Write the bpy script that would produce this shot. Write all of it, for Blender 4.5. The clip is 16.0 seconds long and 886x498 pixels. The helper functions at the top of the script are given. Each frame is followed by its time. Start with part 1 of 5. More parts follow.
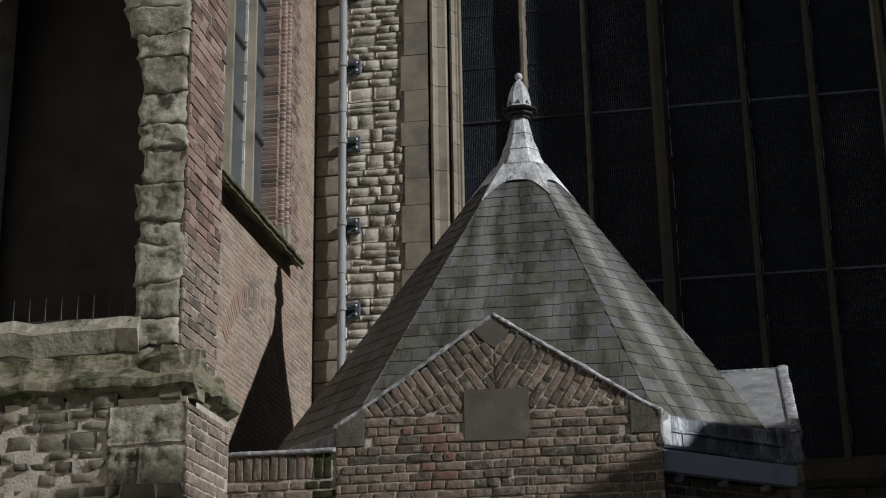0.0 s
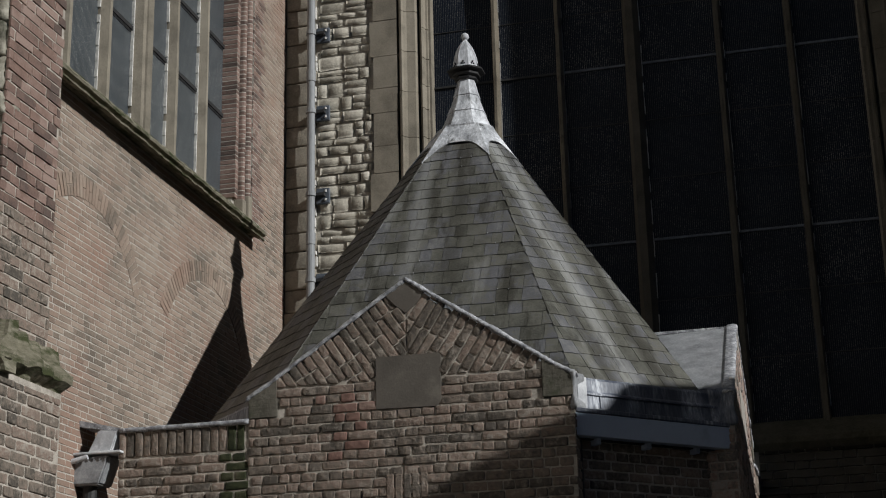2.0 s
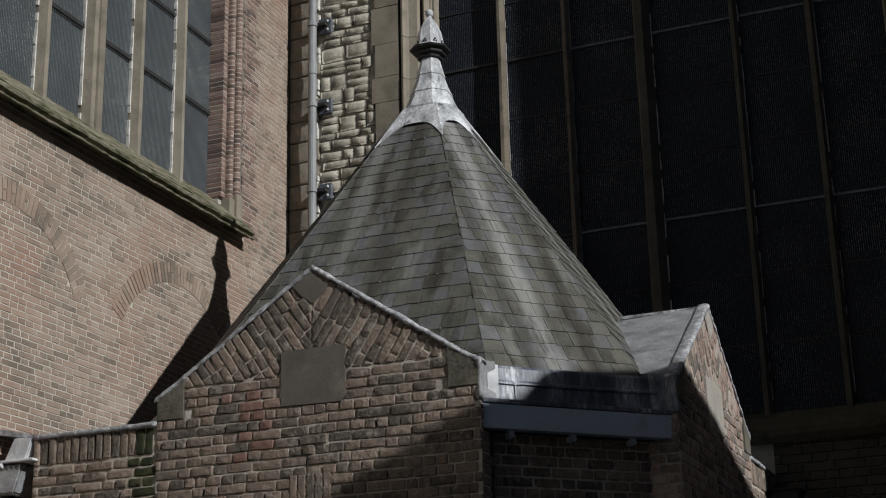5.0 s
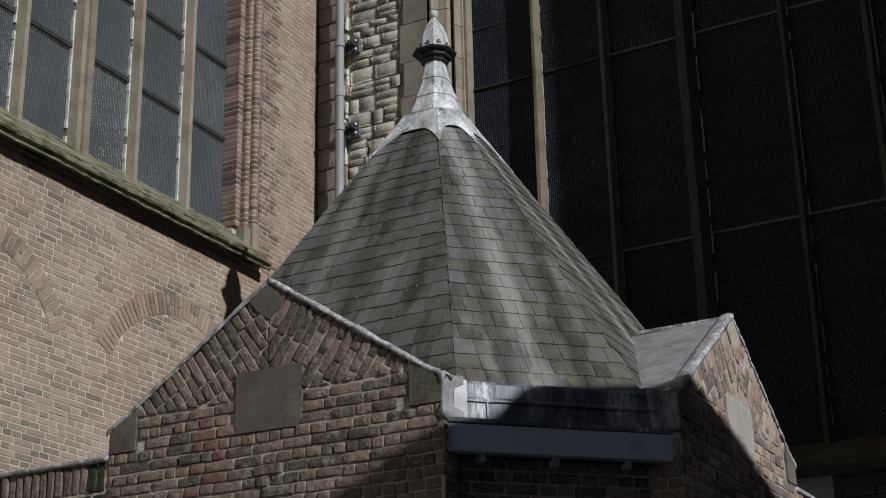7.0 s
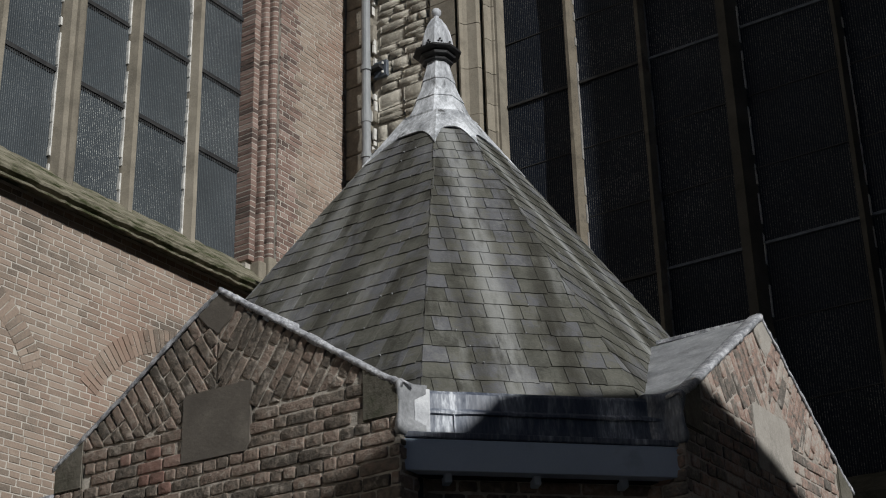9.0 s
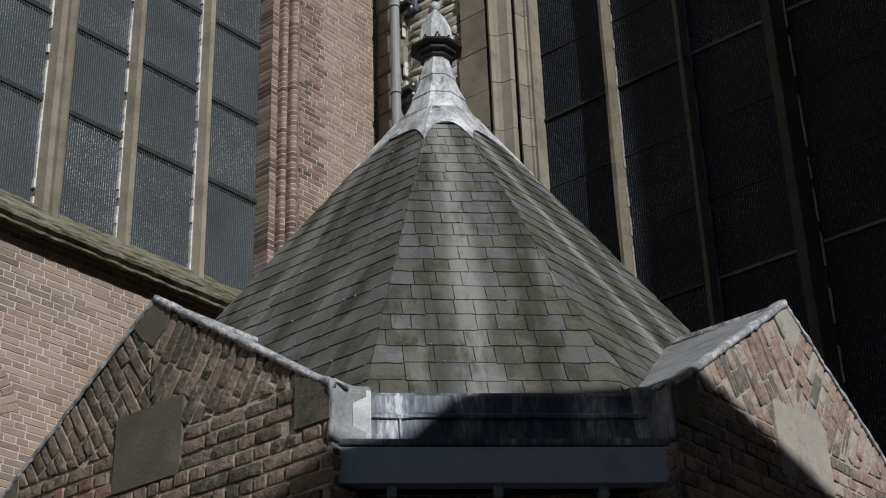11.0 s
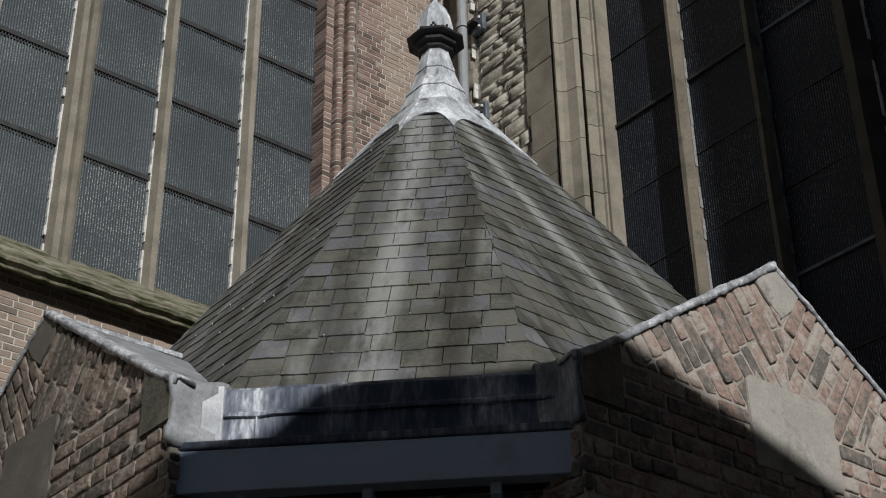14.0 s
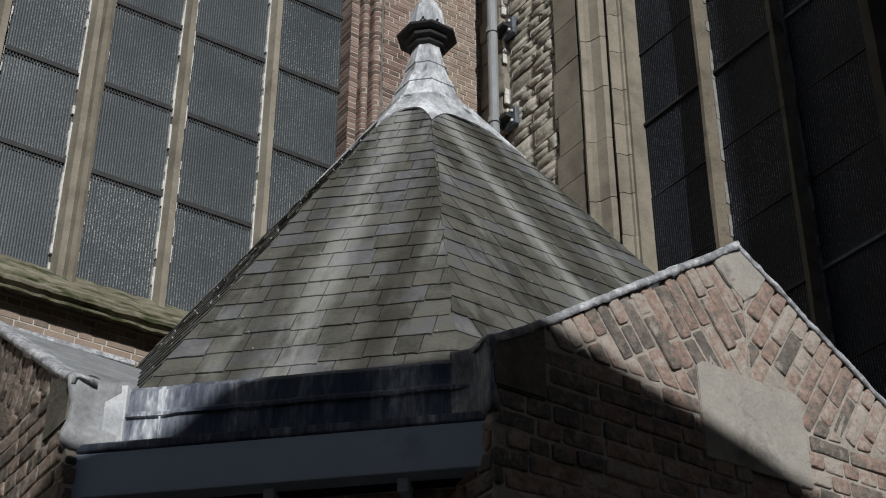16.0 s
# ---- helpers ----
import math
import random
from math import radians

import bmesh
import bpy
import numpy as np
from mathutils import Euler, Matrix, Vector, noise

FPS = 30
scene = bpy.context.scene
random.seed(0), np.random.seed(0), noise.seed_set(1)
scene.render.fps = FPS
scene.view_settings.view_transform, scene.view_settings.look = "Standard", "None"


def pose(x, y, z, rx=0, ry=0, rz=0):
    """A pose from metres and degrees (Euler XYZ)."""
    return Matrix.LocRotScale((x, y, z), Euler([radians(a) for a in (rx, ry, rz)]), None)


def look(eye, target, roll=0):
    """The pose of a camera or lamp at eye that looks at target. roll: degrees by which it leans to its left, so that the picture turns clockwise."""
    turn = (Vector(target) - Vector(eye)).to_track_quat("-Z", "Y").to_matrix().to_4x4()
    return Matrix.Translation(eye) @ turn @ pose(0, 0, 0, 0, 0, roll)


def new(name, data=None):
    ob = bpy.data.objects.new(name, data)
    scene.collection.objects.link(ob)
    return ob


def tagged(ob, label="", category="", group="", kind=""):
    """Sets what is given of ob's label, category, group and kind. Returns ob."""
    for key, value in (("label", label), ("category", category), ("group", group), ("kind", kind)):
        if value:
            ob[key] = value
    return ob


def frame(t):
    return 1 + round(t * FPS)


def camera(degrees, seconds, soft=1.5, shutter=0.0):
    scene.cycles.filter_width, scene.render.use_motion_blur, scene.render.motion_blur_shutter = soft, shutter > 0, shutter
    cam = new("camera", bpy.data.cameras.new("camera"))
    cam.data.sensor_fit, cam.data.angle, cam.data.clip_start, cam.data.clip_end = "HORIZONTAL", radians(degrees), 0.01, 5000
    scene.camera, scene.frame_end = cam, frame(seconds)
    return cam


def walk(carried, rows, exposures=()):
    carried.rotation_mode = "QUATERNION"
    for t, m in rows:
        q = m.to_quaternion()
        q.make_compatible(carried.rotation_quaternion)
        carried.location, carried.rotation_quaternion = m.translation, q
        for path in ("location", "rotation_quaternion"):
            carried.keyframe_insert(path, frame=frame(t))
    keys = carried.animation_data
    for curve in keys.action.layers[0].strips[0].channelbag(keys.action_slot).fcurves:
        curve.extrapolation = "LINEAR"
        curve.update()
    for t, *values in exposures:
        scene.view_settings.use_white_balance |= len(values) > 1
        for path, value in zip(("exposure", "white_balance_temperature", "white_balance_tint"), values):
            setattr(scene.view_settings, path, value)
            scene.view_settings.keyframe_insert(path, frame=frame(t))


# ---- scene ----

cam = camera(32.1, 16.0, soft=1.1)
PATH = [
    (0, (1.895, -16.57, -2.972), (1.575, -14.699, -2.343), -0.9),
    (1, (2.705, -16.231, -3.048), (2.329, -14.366, -2.429), -1.6),
    (2, (3.564, -15.82, -3.002), (3.109, -13.968, -2.4), -1.4),
    (3, (4.322, -15.33, -3.031), (3.799, -13.495, -2.434), -1.8),
    (5.5, (6.014, -13.614, -3.007), (5.256, -11.877, -2.367), -1.4),
    (6.5, (6.356, -12.602, -3.062), (5.516, -10.922, -2.375), -1.5),
    (7.5, (6.555, -11.58, -3.056), (5.642, -9.958, -2.324), -1.0),
    (9, (6.704, -10.116, -3.115), (5.695, -8.592, -2.302), -1.5),
    (11.5, (6.822, -7.802, -3.127), (5.659, -6.471, -2.19), -1.8),
    (12.5, (6.966, -6.978, -3.104), (5.732, -5.74, -2.132), -1.4),
    (13.5, (7.061, -6.194, -3.106), (5.767, -5.053, -2.095), -1.2),
    (14.5, (7.164, -5.467, -3.104), (5.813, -4.426, -2.059), -0.7),
    (15, (7.181, -5.102, -3.089), (5.806, -4.111, -2.026), -0.4),
    (15.5, (7.239, -4.855, -3.09), (5.843, -3.904, -2.02), 0.0),
    (16, (7.288, -4.785, -3.065), (5.886, -3.837, -2.001), 0.0),
]
walk(cam, [(t, look(eye, target, roll)) for t, eye, target, roll in PATH], exposures=[(0, -0.45), (16, -0.45)])

# ---- light: low sun from the east-south-east, clear sky ----
SUN = Vector((0.862, -0.300, 0.455)).normalized()
world = bpy.data.worlds.new("sky")
scene.world = world
world.use_nodes = True
wn = world.node_tree
sky = wn.nodes.new("ShaderNodeTexSky")
sky.sky_type, sky.sun_disc = "NISHITA", False
sky.dust_density, sky.ozone_density = 0.2, 8.0
sky.sun_elevation = math.asin(SUN.z)
sky.sun_rotation = math.atan2(SUN.x, SUN.y)
wn.links.new(sky.outputs[0], wn.nodes["Background"].inputs[0])
wn.nodes["Background"].inputs[1].default_value = 0.018
sun_data = bpy.data.lights.new("sun", "SUN")
sun_data.energy, sun_data.angle, sun_data.color = 5.0, radians(0.53), (0.988, 0.988, 0.967)
sun = new("sun", sun_data)
sun.matrix_world = look(SUN * 60, (0, 0, 0))


# ---- materials ----
def material(name, colors, scale=6.0, rough=0.85, bump=0.3, fine=60.0, pieces=0.0, metal=0.0, stretch=(1, 1, 1), spots=None, spot_scale=1.5, spot_range=(0.55, 0.7), mid=(0.35, 0.65), spec=0.4):
    """Two scales of noise over two to four colours; pieces: how far single pieces differ; spots: a colour of stains."""
    m = bpy.data.materials.new(name)
    m.use_nodes = True
    t = m.node_tree
    link, node = t.links.new, t.nodes.new
    bsdf = t.nodes["Principled BSDF"]
    geo = node("ShaderNodeNewGeometry")
    stretched = node("ShaderNodeMapping")
    stretched.inputs["Scale"].default_value = stretch
    link(geo.outputs["Position"], stretched.inputs["Vector"])
    coarse = node("ShaderNodeTexNoise")
    coarse.inputs["Scale"].default_value, coarse.inputs["Detail"].default_value, coarse.inputs["Roughness"].default_value = scale, 5, 0.6
    link(stretched.outputs[0], coarse.inputs["Vector"])
    grain = node("ShaderNodeTexNoise")
    grain.inputs["Scale"].default_value, grain.inputs["Detail"].default_value, grain.inputs["Roughness"].default_value = fine, 4, 0.65
    link(stretched.outputs[0], grain.inputs["Vector"])
    mixed = node("ShaderNodeMath")
    mixed.operation = "MULTIPLY_ADD"
    link(grain.outputs["Fac"], mixed.inputs[0])
    mixed.inputs[1].default_value = 0.35
    add = node("ShaderNodeMath")
    add.operation = "MULTIPLY_ADD"
    link(coarse.outputs["Fac"], add.inputs[0])
    add.inputs[1].default_value, add.inputs[2].default_value = 0.65, 0.0
    link(add.outputs[0], mixed.inputs[2])
    value = mixed.outputs[0]
    if pieces:
        info = node("ShaderNodeObjectInfo")
        both = node("ShaderNodeMath")
        link(info.outputs["Random"], both.inputs[0])
        link(geo.outputs["Random Per Island"], both.inputs[1])
        fract = node("ShaderNodeMath")
        fract.operation = "FRACT"
        link(both.outputs[0], fract.inputs[0])
        shift = node("ShaderNodeMath")
        shift.operation = "MULTIPLY_ADD"
        link(fract.outputs[0], shift.inputs[0])
        shift.inputs[1].default_value = pieces
        less = node("ShaderNodeMath")
        less.operation = "SUBTRACT"
        link(value, less.inputs[0])
        less.inputs[1].default_value = pieces / 2
        link(less.outputs[0], shift.inputs[2])
        value = shift.outputs[0]
    ramp = node("ShaderNodeValToRGB")
    e = ramp.color_ramp.elements
    while len(e) < len(colors):
        e.new(0.5)
    for i, c in enumerate(colors):
        e[i].position = mid[0] + (mid[1] - mid[0]) * i / (len(colors) - 1)
        e[i].color = (*c, 1)
    link(value, ramp.inputs[0])
    color = ramp.outputs[0]
    if spots:
        blot = node("ShaderNodeTexNoise")
        blot.inputs["Scale"].default_value, blot.inputs["Detail"].default_value, blot.inputs["Roughness"].default_value = spot_scale, 7, 0.65
        link(stretched.outputs[0], blot.inputs["Vector"])
        where = node("ShaderNodeMapRange")
        where.inputs["From Min"].default_value, where.inputs["From Max"].default_value = spot_range
        link(blot.outputs["Fac"], where.inputs["Value"])
        mix = node("ShaderNodeMix")
        mix.data_type = "RGBA"
        link(where.outputs[0], mix.inputs["Factor"])
        link(color, mix.inputs["A"])
        mix.inputs["B"].default_value = (*spots, 1)
        color = mix.outputs["Result"]
    link(color, bsdf.inputs["Base Color"])
    bsdf.inputs["Metallic"].default_value = metal
    bsdf.inputs["Specular IOR Level"].default_value = spec
    gloss = node("ShaderNodeMapRange")
    gloss.inputs["To Min"].default_value, gloss.inputs["To Max"].default_value = rough - 0.1, min(1.0, rough + 0.1)
    link(coarse.outputs["Fac"], gloss.inputs["Value"])
    link(gloss.outputs[0], bsdf.inputs["Roughness"])
    if bump:
        height = node("ShaderNodeBump")
        height.inputs["Strength"].default_value, height.inputs["Distance"].default_value = bump, 0.02
        link(mixed.outputs[0], height.inputs["Height"])
        link(height.outputs[0], bsdf.inputs["Normal"])
    return m


gable_brick = material("gable_brick", [(0.085, 0.074, 0.062), (0.148, 0.124, 0.102), (0.20, 0.163, 0.133), (0.228, 0.167, 0.135), (0.285, 0.242, 0.203)], 16, 0.9, 1.0, 32, pieces=0.36, spots=(0.34, 0.305, 0.265), spot_scale=8, spot_range=(0.57, 0.72), mid=(0.30, 0.72))
red_gable_brick = material("red_gable_brick", [(0.142, 0.085, 0.068), (0.225, 0.132, 0.107), (0.285, 0.205, 0.17)], 14, 0.9, 1.0, 32, pieces=0.3, mid=(0.30, 0.70))
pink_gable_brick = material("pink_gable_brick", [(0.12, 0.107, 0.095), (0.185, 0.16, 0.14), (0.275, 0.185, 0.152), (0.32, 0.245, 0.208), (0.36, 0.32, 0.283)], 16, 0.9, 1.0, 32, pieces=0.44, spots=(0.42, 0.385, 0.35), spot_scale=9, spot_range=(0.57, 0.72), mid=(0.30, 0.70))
pale_gable_mortar = material("pale_gable_mortar", [(0.22, 0.197, 0.172), (0.32, 0.287, 0.254), (0.41, 0.372, 0.334)], 8, 0.95, 1.0, 50)
moss_brick = material("moss_brick", [(0.012, 0.016, 0.006), (0.035, 0.042, 0.016), (0.10, 0.09, 0.06)], 9, 0.95, 0.8, 70, pieces=0.2)
wall_brick = material("wall_brick", [(0.145, 0.119, 0.097), (0.226, 0.181, 0.145), (0.285, 0.217, 0.172), (0.33, 0.268, 0.218)], 1.4, 0.9, 0.6, 50, pieces=0.23, spots=(0.285, 0.182, 0.138), spot_scale=0.9, spot_range=(0.46, 0.68))
red_brick = material("red_brick", [(0.10, 0.072, 0.062), (0.205, 0.132, 0.108), (0.29, 0.21, 0.178)], 5, 0.9, 0.8, 60, pieces=0.42, mid=(0.28, 0.72))
mortar = material("mortar", [(0.37, 0.342, 0.30), (0.53, 0.494, 0.44)], 8, 0.95, 0.5, 90)
gable_mortar = material("gable_mortar", [(0.27, 0.243, 0.208), (0.42, 0.382, 0.333), (0.56, 0.515, 0.455)], 8, 0.95, 1.0, 60)
stone_mortar = material("stone_mortar", [(0.36, 0.335, 0.285), (0.54, 0.50, 0.43)], 8, 0.95, 0.7, 60)
stone_rough = material("rough_stone", [(0.31, 0.286, 0.236), (0.50, 0.465, 0.39), (0.63, 0.59, 0.505)], 6, 0.95, 1.0, 35, pieces=0.26, spots=(0.21, 0.19, 0.155), spot_scale=3.5, spot_range=(0.57, 0.74))
pale_rough = material("pale_rough_stone", [(0.12, 0.112, 0.09), (0.25, 0.235, 0.19), (0.40, 0.38, 0.32)], 11, 0.95, 1.0, 30, pieces=0.15, spots=(0.05, 0.052, 0.035), spot_scale=5, spot_range=(0.54, 0.66), mid=(0.32, 0.68))
pier_rubble = material("pier_rubble", [(0.06, 0.055, 0.045), (0.14, 0.128, 0.10), (0.24, 0.225, 0.18)], 9, 0.95, 1.0, 24, pieces=0.3, spots=(0.115, 0.118, 0.085), spot_scale=2.2, spot_range=(0.46, 0.62), mid=(0.3, 0.7))
quoin_stone = material("quoin_stone", [(0.16, 0.145, 0.118), (0.29, 0.262, 0.215)], 5, 0.9, 0.6, 40, pieces=0.2, spots=(0.42, 0.395, 0.345), spot_scale=4, spot_range=(0.6, 0.75))
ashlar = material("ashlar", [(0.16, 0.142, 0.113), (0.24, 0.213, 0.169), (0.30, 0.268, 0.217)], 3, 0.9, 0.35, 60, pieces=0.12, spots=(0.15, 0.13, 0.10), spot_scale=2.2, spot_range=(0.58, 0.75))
# Ashlar darkened in colour for stones standing in the north wall's shade.
shaded_ashlar = material("shade_toned_ashlar", [(0.045, 0.040, 0.032), (0.082, 0.073, 0.058), (0.11, 0.098, 0.08)], 3, 0.9, 0.35, 60)
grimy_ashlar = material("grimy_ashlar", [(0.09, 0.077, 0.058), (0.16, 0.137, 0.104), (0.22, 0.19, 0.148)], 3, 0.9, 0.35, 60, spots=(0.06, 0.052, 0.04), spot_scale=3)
# Mossy stone for the north sill, with the shade put into its colours.
shaded_moss_stone = material("shaded_mossy_stone", [(0.035, 0.033, 0.02), (0.07, 0.063, 0.043), (0.10, 0.09, 0.068)], 5, 0.95, 0.8, 40, spots=(0.03, 0.033, 0.016), spot_scale=4)
dull_lime = material("dull_lime", [(0.16, 0.155, 0.145), (0.30, 0.29, 0.275)], 20, 0.9, 0.4, 90)
mossy_stone = material("mossy_stone", [(0.085, 0.08, 0.05), (0.18, 0.166, 0.12), (0.31, 0.285, 0.22)], 9, 0.95, 1.0, 35, stretch=(1, 0.5, 1.6), spots=(0.045, 0.052, 0.02), spot_scale=6, spot_range=(0.48, 0.60), mid=(0.3, 0.7))
plaque_stone = material("plaque_stone", [(0.098, 0.087, 0.075), (0.15, 0.133, 0.114)], 4, 0.9, 0.35, 50, spots=(0.20, 0.18, 0.155), spot_scale=4, spot_range=(0.56, 0.75))
kneeler_stone = material("kneeler_stone", [(0.07, 0.066, 0.05), (0.12, 0.111, 0.09), (0.17, 0.155, 0.13)], 7, 0.9, 0.8, 40, spots=(0.052, 0.056, 0.034), spot_scale=4)
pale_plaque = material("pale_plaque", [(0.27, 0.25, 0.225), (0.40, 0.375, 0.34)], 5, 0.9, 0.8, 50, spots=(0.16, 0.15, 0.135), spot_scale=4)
lime = material("lime", [(0.45, 0.44, 0.41), (0.7, 0.69, 0.66)], 20, 0.9, 0.4, 90)
iron = material("painted_iron", [(0.015, 0.015, 0.017), (0.04, 0.04, 0.04)], 12, 0.6, 0.2, 80)
board_paint = material("grey_paint", [(0.40, 0.475, 0.60), (0.47, 0.545, 0.66)], 2, 0.5, 0.08, 60, spots=(0.30, 0.35, 0.43), spot_scale=3, spot_range=(0.58, 0.8))
bracket_and_glint_paint = material("bracket_and_glint_paint", [(0.05, 0.06, 0.075), (0.14, 0.16, 0.19)], 14, 0.5, 0.2, 60)
black_wood = material("black_paint", [(0.015, 0.015, 0.018), (0.03, 0.03, 0.034)], 4, 0.6, 0.1, 60)
dark_wood = material("dark_wood", [(0.03, 0.026, 0.02), (0.06, 0.05, 0.04)], 4, 0.8, 0.2, 60)
recess_shade = material("recess_shade", [(0.012, 0.011, 0.010), (0.04, 0.035, 0.03)], 3, 0.95, 0.3, 60)
earth = material("paving", [(0.095, 0.095, 0.092), (0.165, 0.162, 0.155)], 3, 0.9, 0.4, 40)
plaster = material("neighbour_plaster", [(0.085, 0.088, 0.09), (0.13, 0.132, 0.132)], 3, 0.9, 0.3, 40)
LEADS = [(0.12, 0.125, 0.14), (0.30, 0.308, 0.33), (0.56, 0.57, 0.60)]
lead = material("lead", LEADS, 14, 0.6, 1.0, 38, spots=(0.66, 0.67, 0.70), spot_scale=18, spot_range=(0.54, 0.68))
lead_pale = material("pale_lead", [(0.36, 0.37, 0.395), (0.52, 0.535, 0.56), (0.72, 0.73, 0.75)], 6, 0.6, 0.4, 50, spots=(0.24, 0.248, 0.265), spot_scale=4, spot_range=(0.6, 0.75))
lead_streaked = material("streaked_lead", [(0.17, 0.178, 0.195), (0.42, 0.435, 0.46), (0.80, 0.82, 0.86)], 8, 0.55, 0.3, 50, stretch=(1, 1, 0.22), spots=(0.07, 0.07, 0.07), spot_scale=9, spot_range=(0.56, 0.68), mid=(0.34, 0.62))
lead_grey = material("grey_lead", [(0.16, 0.165, 0.175), (0.27, 0.277, 0.29), (0.42, 0.428, 0.44)], 4, 0.6, 0.4, 45)
lead_gutter = material("gutter_lead", [(0.035, 0.044, 0.070), (0.075, 0.088, 0.120), (0.20, 0.22, 0.262), (0.64, 0.67, 0.72)], 5, 0.5, 0.2, 50, stretch=(1, 1, 0.18), mid=(0.34, 0.66))
pipe_lead = material("pipe_lead", [(0.20, 0.21, 0.22), (0.32, 0.33, 0.34)], 8, 0.6, 0.2, 50, stretch=(1, 1, 0.3))
black_lead = material("black_lead", [(0.012, 0.012, 0.013), (0.035, 0.035, 0.036)], 10, 0.6, 0.3, 50)


PALE_RUN, DARK_RUN = (0.33, 0.335, 0.325), (0.030, 0.028, 0.021)


def slate_material(name, along, runs=()):
    """Slates with run-off streaks down the slope; along: the level direction of the slope; runs: place, half width, colour, amount."""
    m = material(name, [(0.046, 0.045, 0.038), (0.084, 0.084, 0.071), (0.117, 0.115, 0.097), (0.107, 0.109, 0.120), (0.160, 0.161, 0.158)], 4, 0.6, 0.9, 40, pieces=0.30, mid=(0.28, 0.74), spots=(0.045, 0.044, 0.034), spot_scale=2.6, spot_range=(0.52, 0.75))
    t = m.node_tree
    link, node = t.links.new, t.nodes.new
    bsdf = t.nodes["Principled BSDF"]
    old = bsdf.inputs["Base Color"].links[0].from_socket
    geo = node("ShaderNodeNewGeometry")
    dot = node("ShaderNodeVectorMath")
    dot.operation = "DOT_PRODUCT"
    dot.inputs[1].default_value = (*along, 0)
    link(geo.outputs["Position"], dot.inputs[0])
    split = node("ShaderNodeSeparateXYZ")
    link(geo.outputs["Position"], split.inputs[0])
    shrink = node("ShaderNodeMath")
    shrink.operation = "MULTIPLY"
    link(split.outputs["Z"], shrink.inputs[0])
    shrink.inputs[1].default_value = 0.30
    join = node("ShaderNodeCombineXYZ")
    link(dot.outputs["Value"], join.inputs[0])
    link(shrink.outputs[0], join.inputs[1])
    def blend(factor, color):
        mix = node("ShaderNodeMix")
        mix.data_type = "RGBA"
        link(factor, mix.inputs["Factor"])
        link(old, mix.inputs["A"])
        mix.inputs["B"].default_value = (*color, 1)
        return mix.outputs["Result"]

    def ranged(value, span, amount):
        where = node("ShaderNodeMapRange")
        where.interpolation_type = "SMOOTHSTEP"
        where.inputs["From Min"].default_value, where.inputs["From Max"].default_value = span
        where.inputs["To Max"].default_value = amount
        link(value, where.inputs["Value"])
        return where.outputs[0]

    def math_of(kind, a, b):
        m = node("ShaderNodeMath")
        m.operation = kind
        for socket, v in ((m.inputs[0], a), (m.inputs[1], b)):
            if isinstance(v, float):
                socket.default_value = v
            else:
                link(v, socket)
        return m.outputs[0]

    def streaks(size, seed):
        streak = node("ShaderNodeTexNoise")
        streak.noise_dimensions = "4D"
        streak.inputs["W"].default_value = seed
        streak.inputs["Scale"].default_value, streak.inputs["Detail"].default_value, streak.inputs["Roughness"].default_value = size, 7, 0.68
        link(join.outputs[0], streak.inputs["Vector"])
        return streak.outputs["Fac"]
    broken = streaks(6.0, 3.0)
    for size, seed, color, span, amount in ((4.2, 4.0, PALE_RUN, (0.53, 0.72), 0.40), (4.8, 9.0, DARK_RUN, (0.51, 0.64), 0.8)):
        old = blend(ranged(streaks(size, seed), span, amount), color)
    # single broad runs of chalky and of dark wash, each breaking up on its way down
    for u0, width, color, amount in runs:
        sway = math_of("MULTIPLY", streaks(1.6, u0 + 20.0), 0.26)
        off = math_of("ABSOLUTE", math_of("ADD", math_of("SUBTRACT", dot.outputs["Value"], u0 + 0.13), sway), 0.0)
        body = ranged(off, (width, width * 0.1), amount)
        old = blend(math_of("MULTIPLY", body, ranged(broken, (0.30, 0.52), 1.0)), color)
    link(old, bsdf.inputs["Base Color"])
    return m


slate_a = slate_material("slate_south", (1, 0), [(0.12, 0.16, DARK_RUN, 0.6), (-0.30, 0.16, PALE_RUN, 0.4)])
slate_d = slate_material("slate_corner", (0.7071, 0.7071), [(-0.06, 0.15, PALE_RUN, 0.62), (0.34, 0.14, DARK_RUN, 0.75), (-0.30, 0.12, DARK_RUN, 0.6)])
slate_b = slate_material("slate_east", (0, 1), [(-0.20, 0.13, PALE_RUN, 0.72), (0.08, 0.14, DARK_RUN, 0.7), (0.38, 0.10, PALE_RUN, 0.45)])
slate_e = slate_material("slate_north_east", (-0.7071, 0.7071))


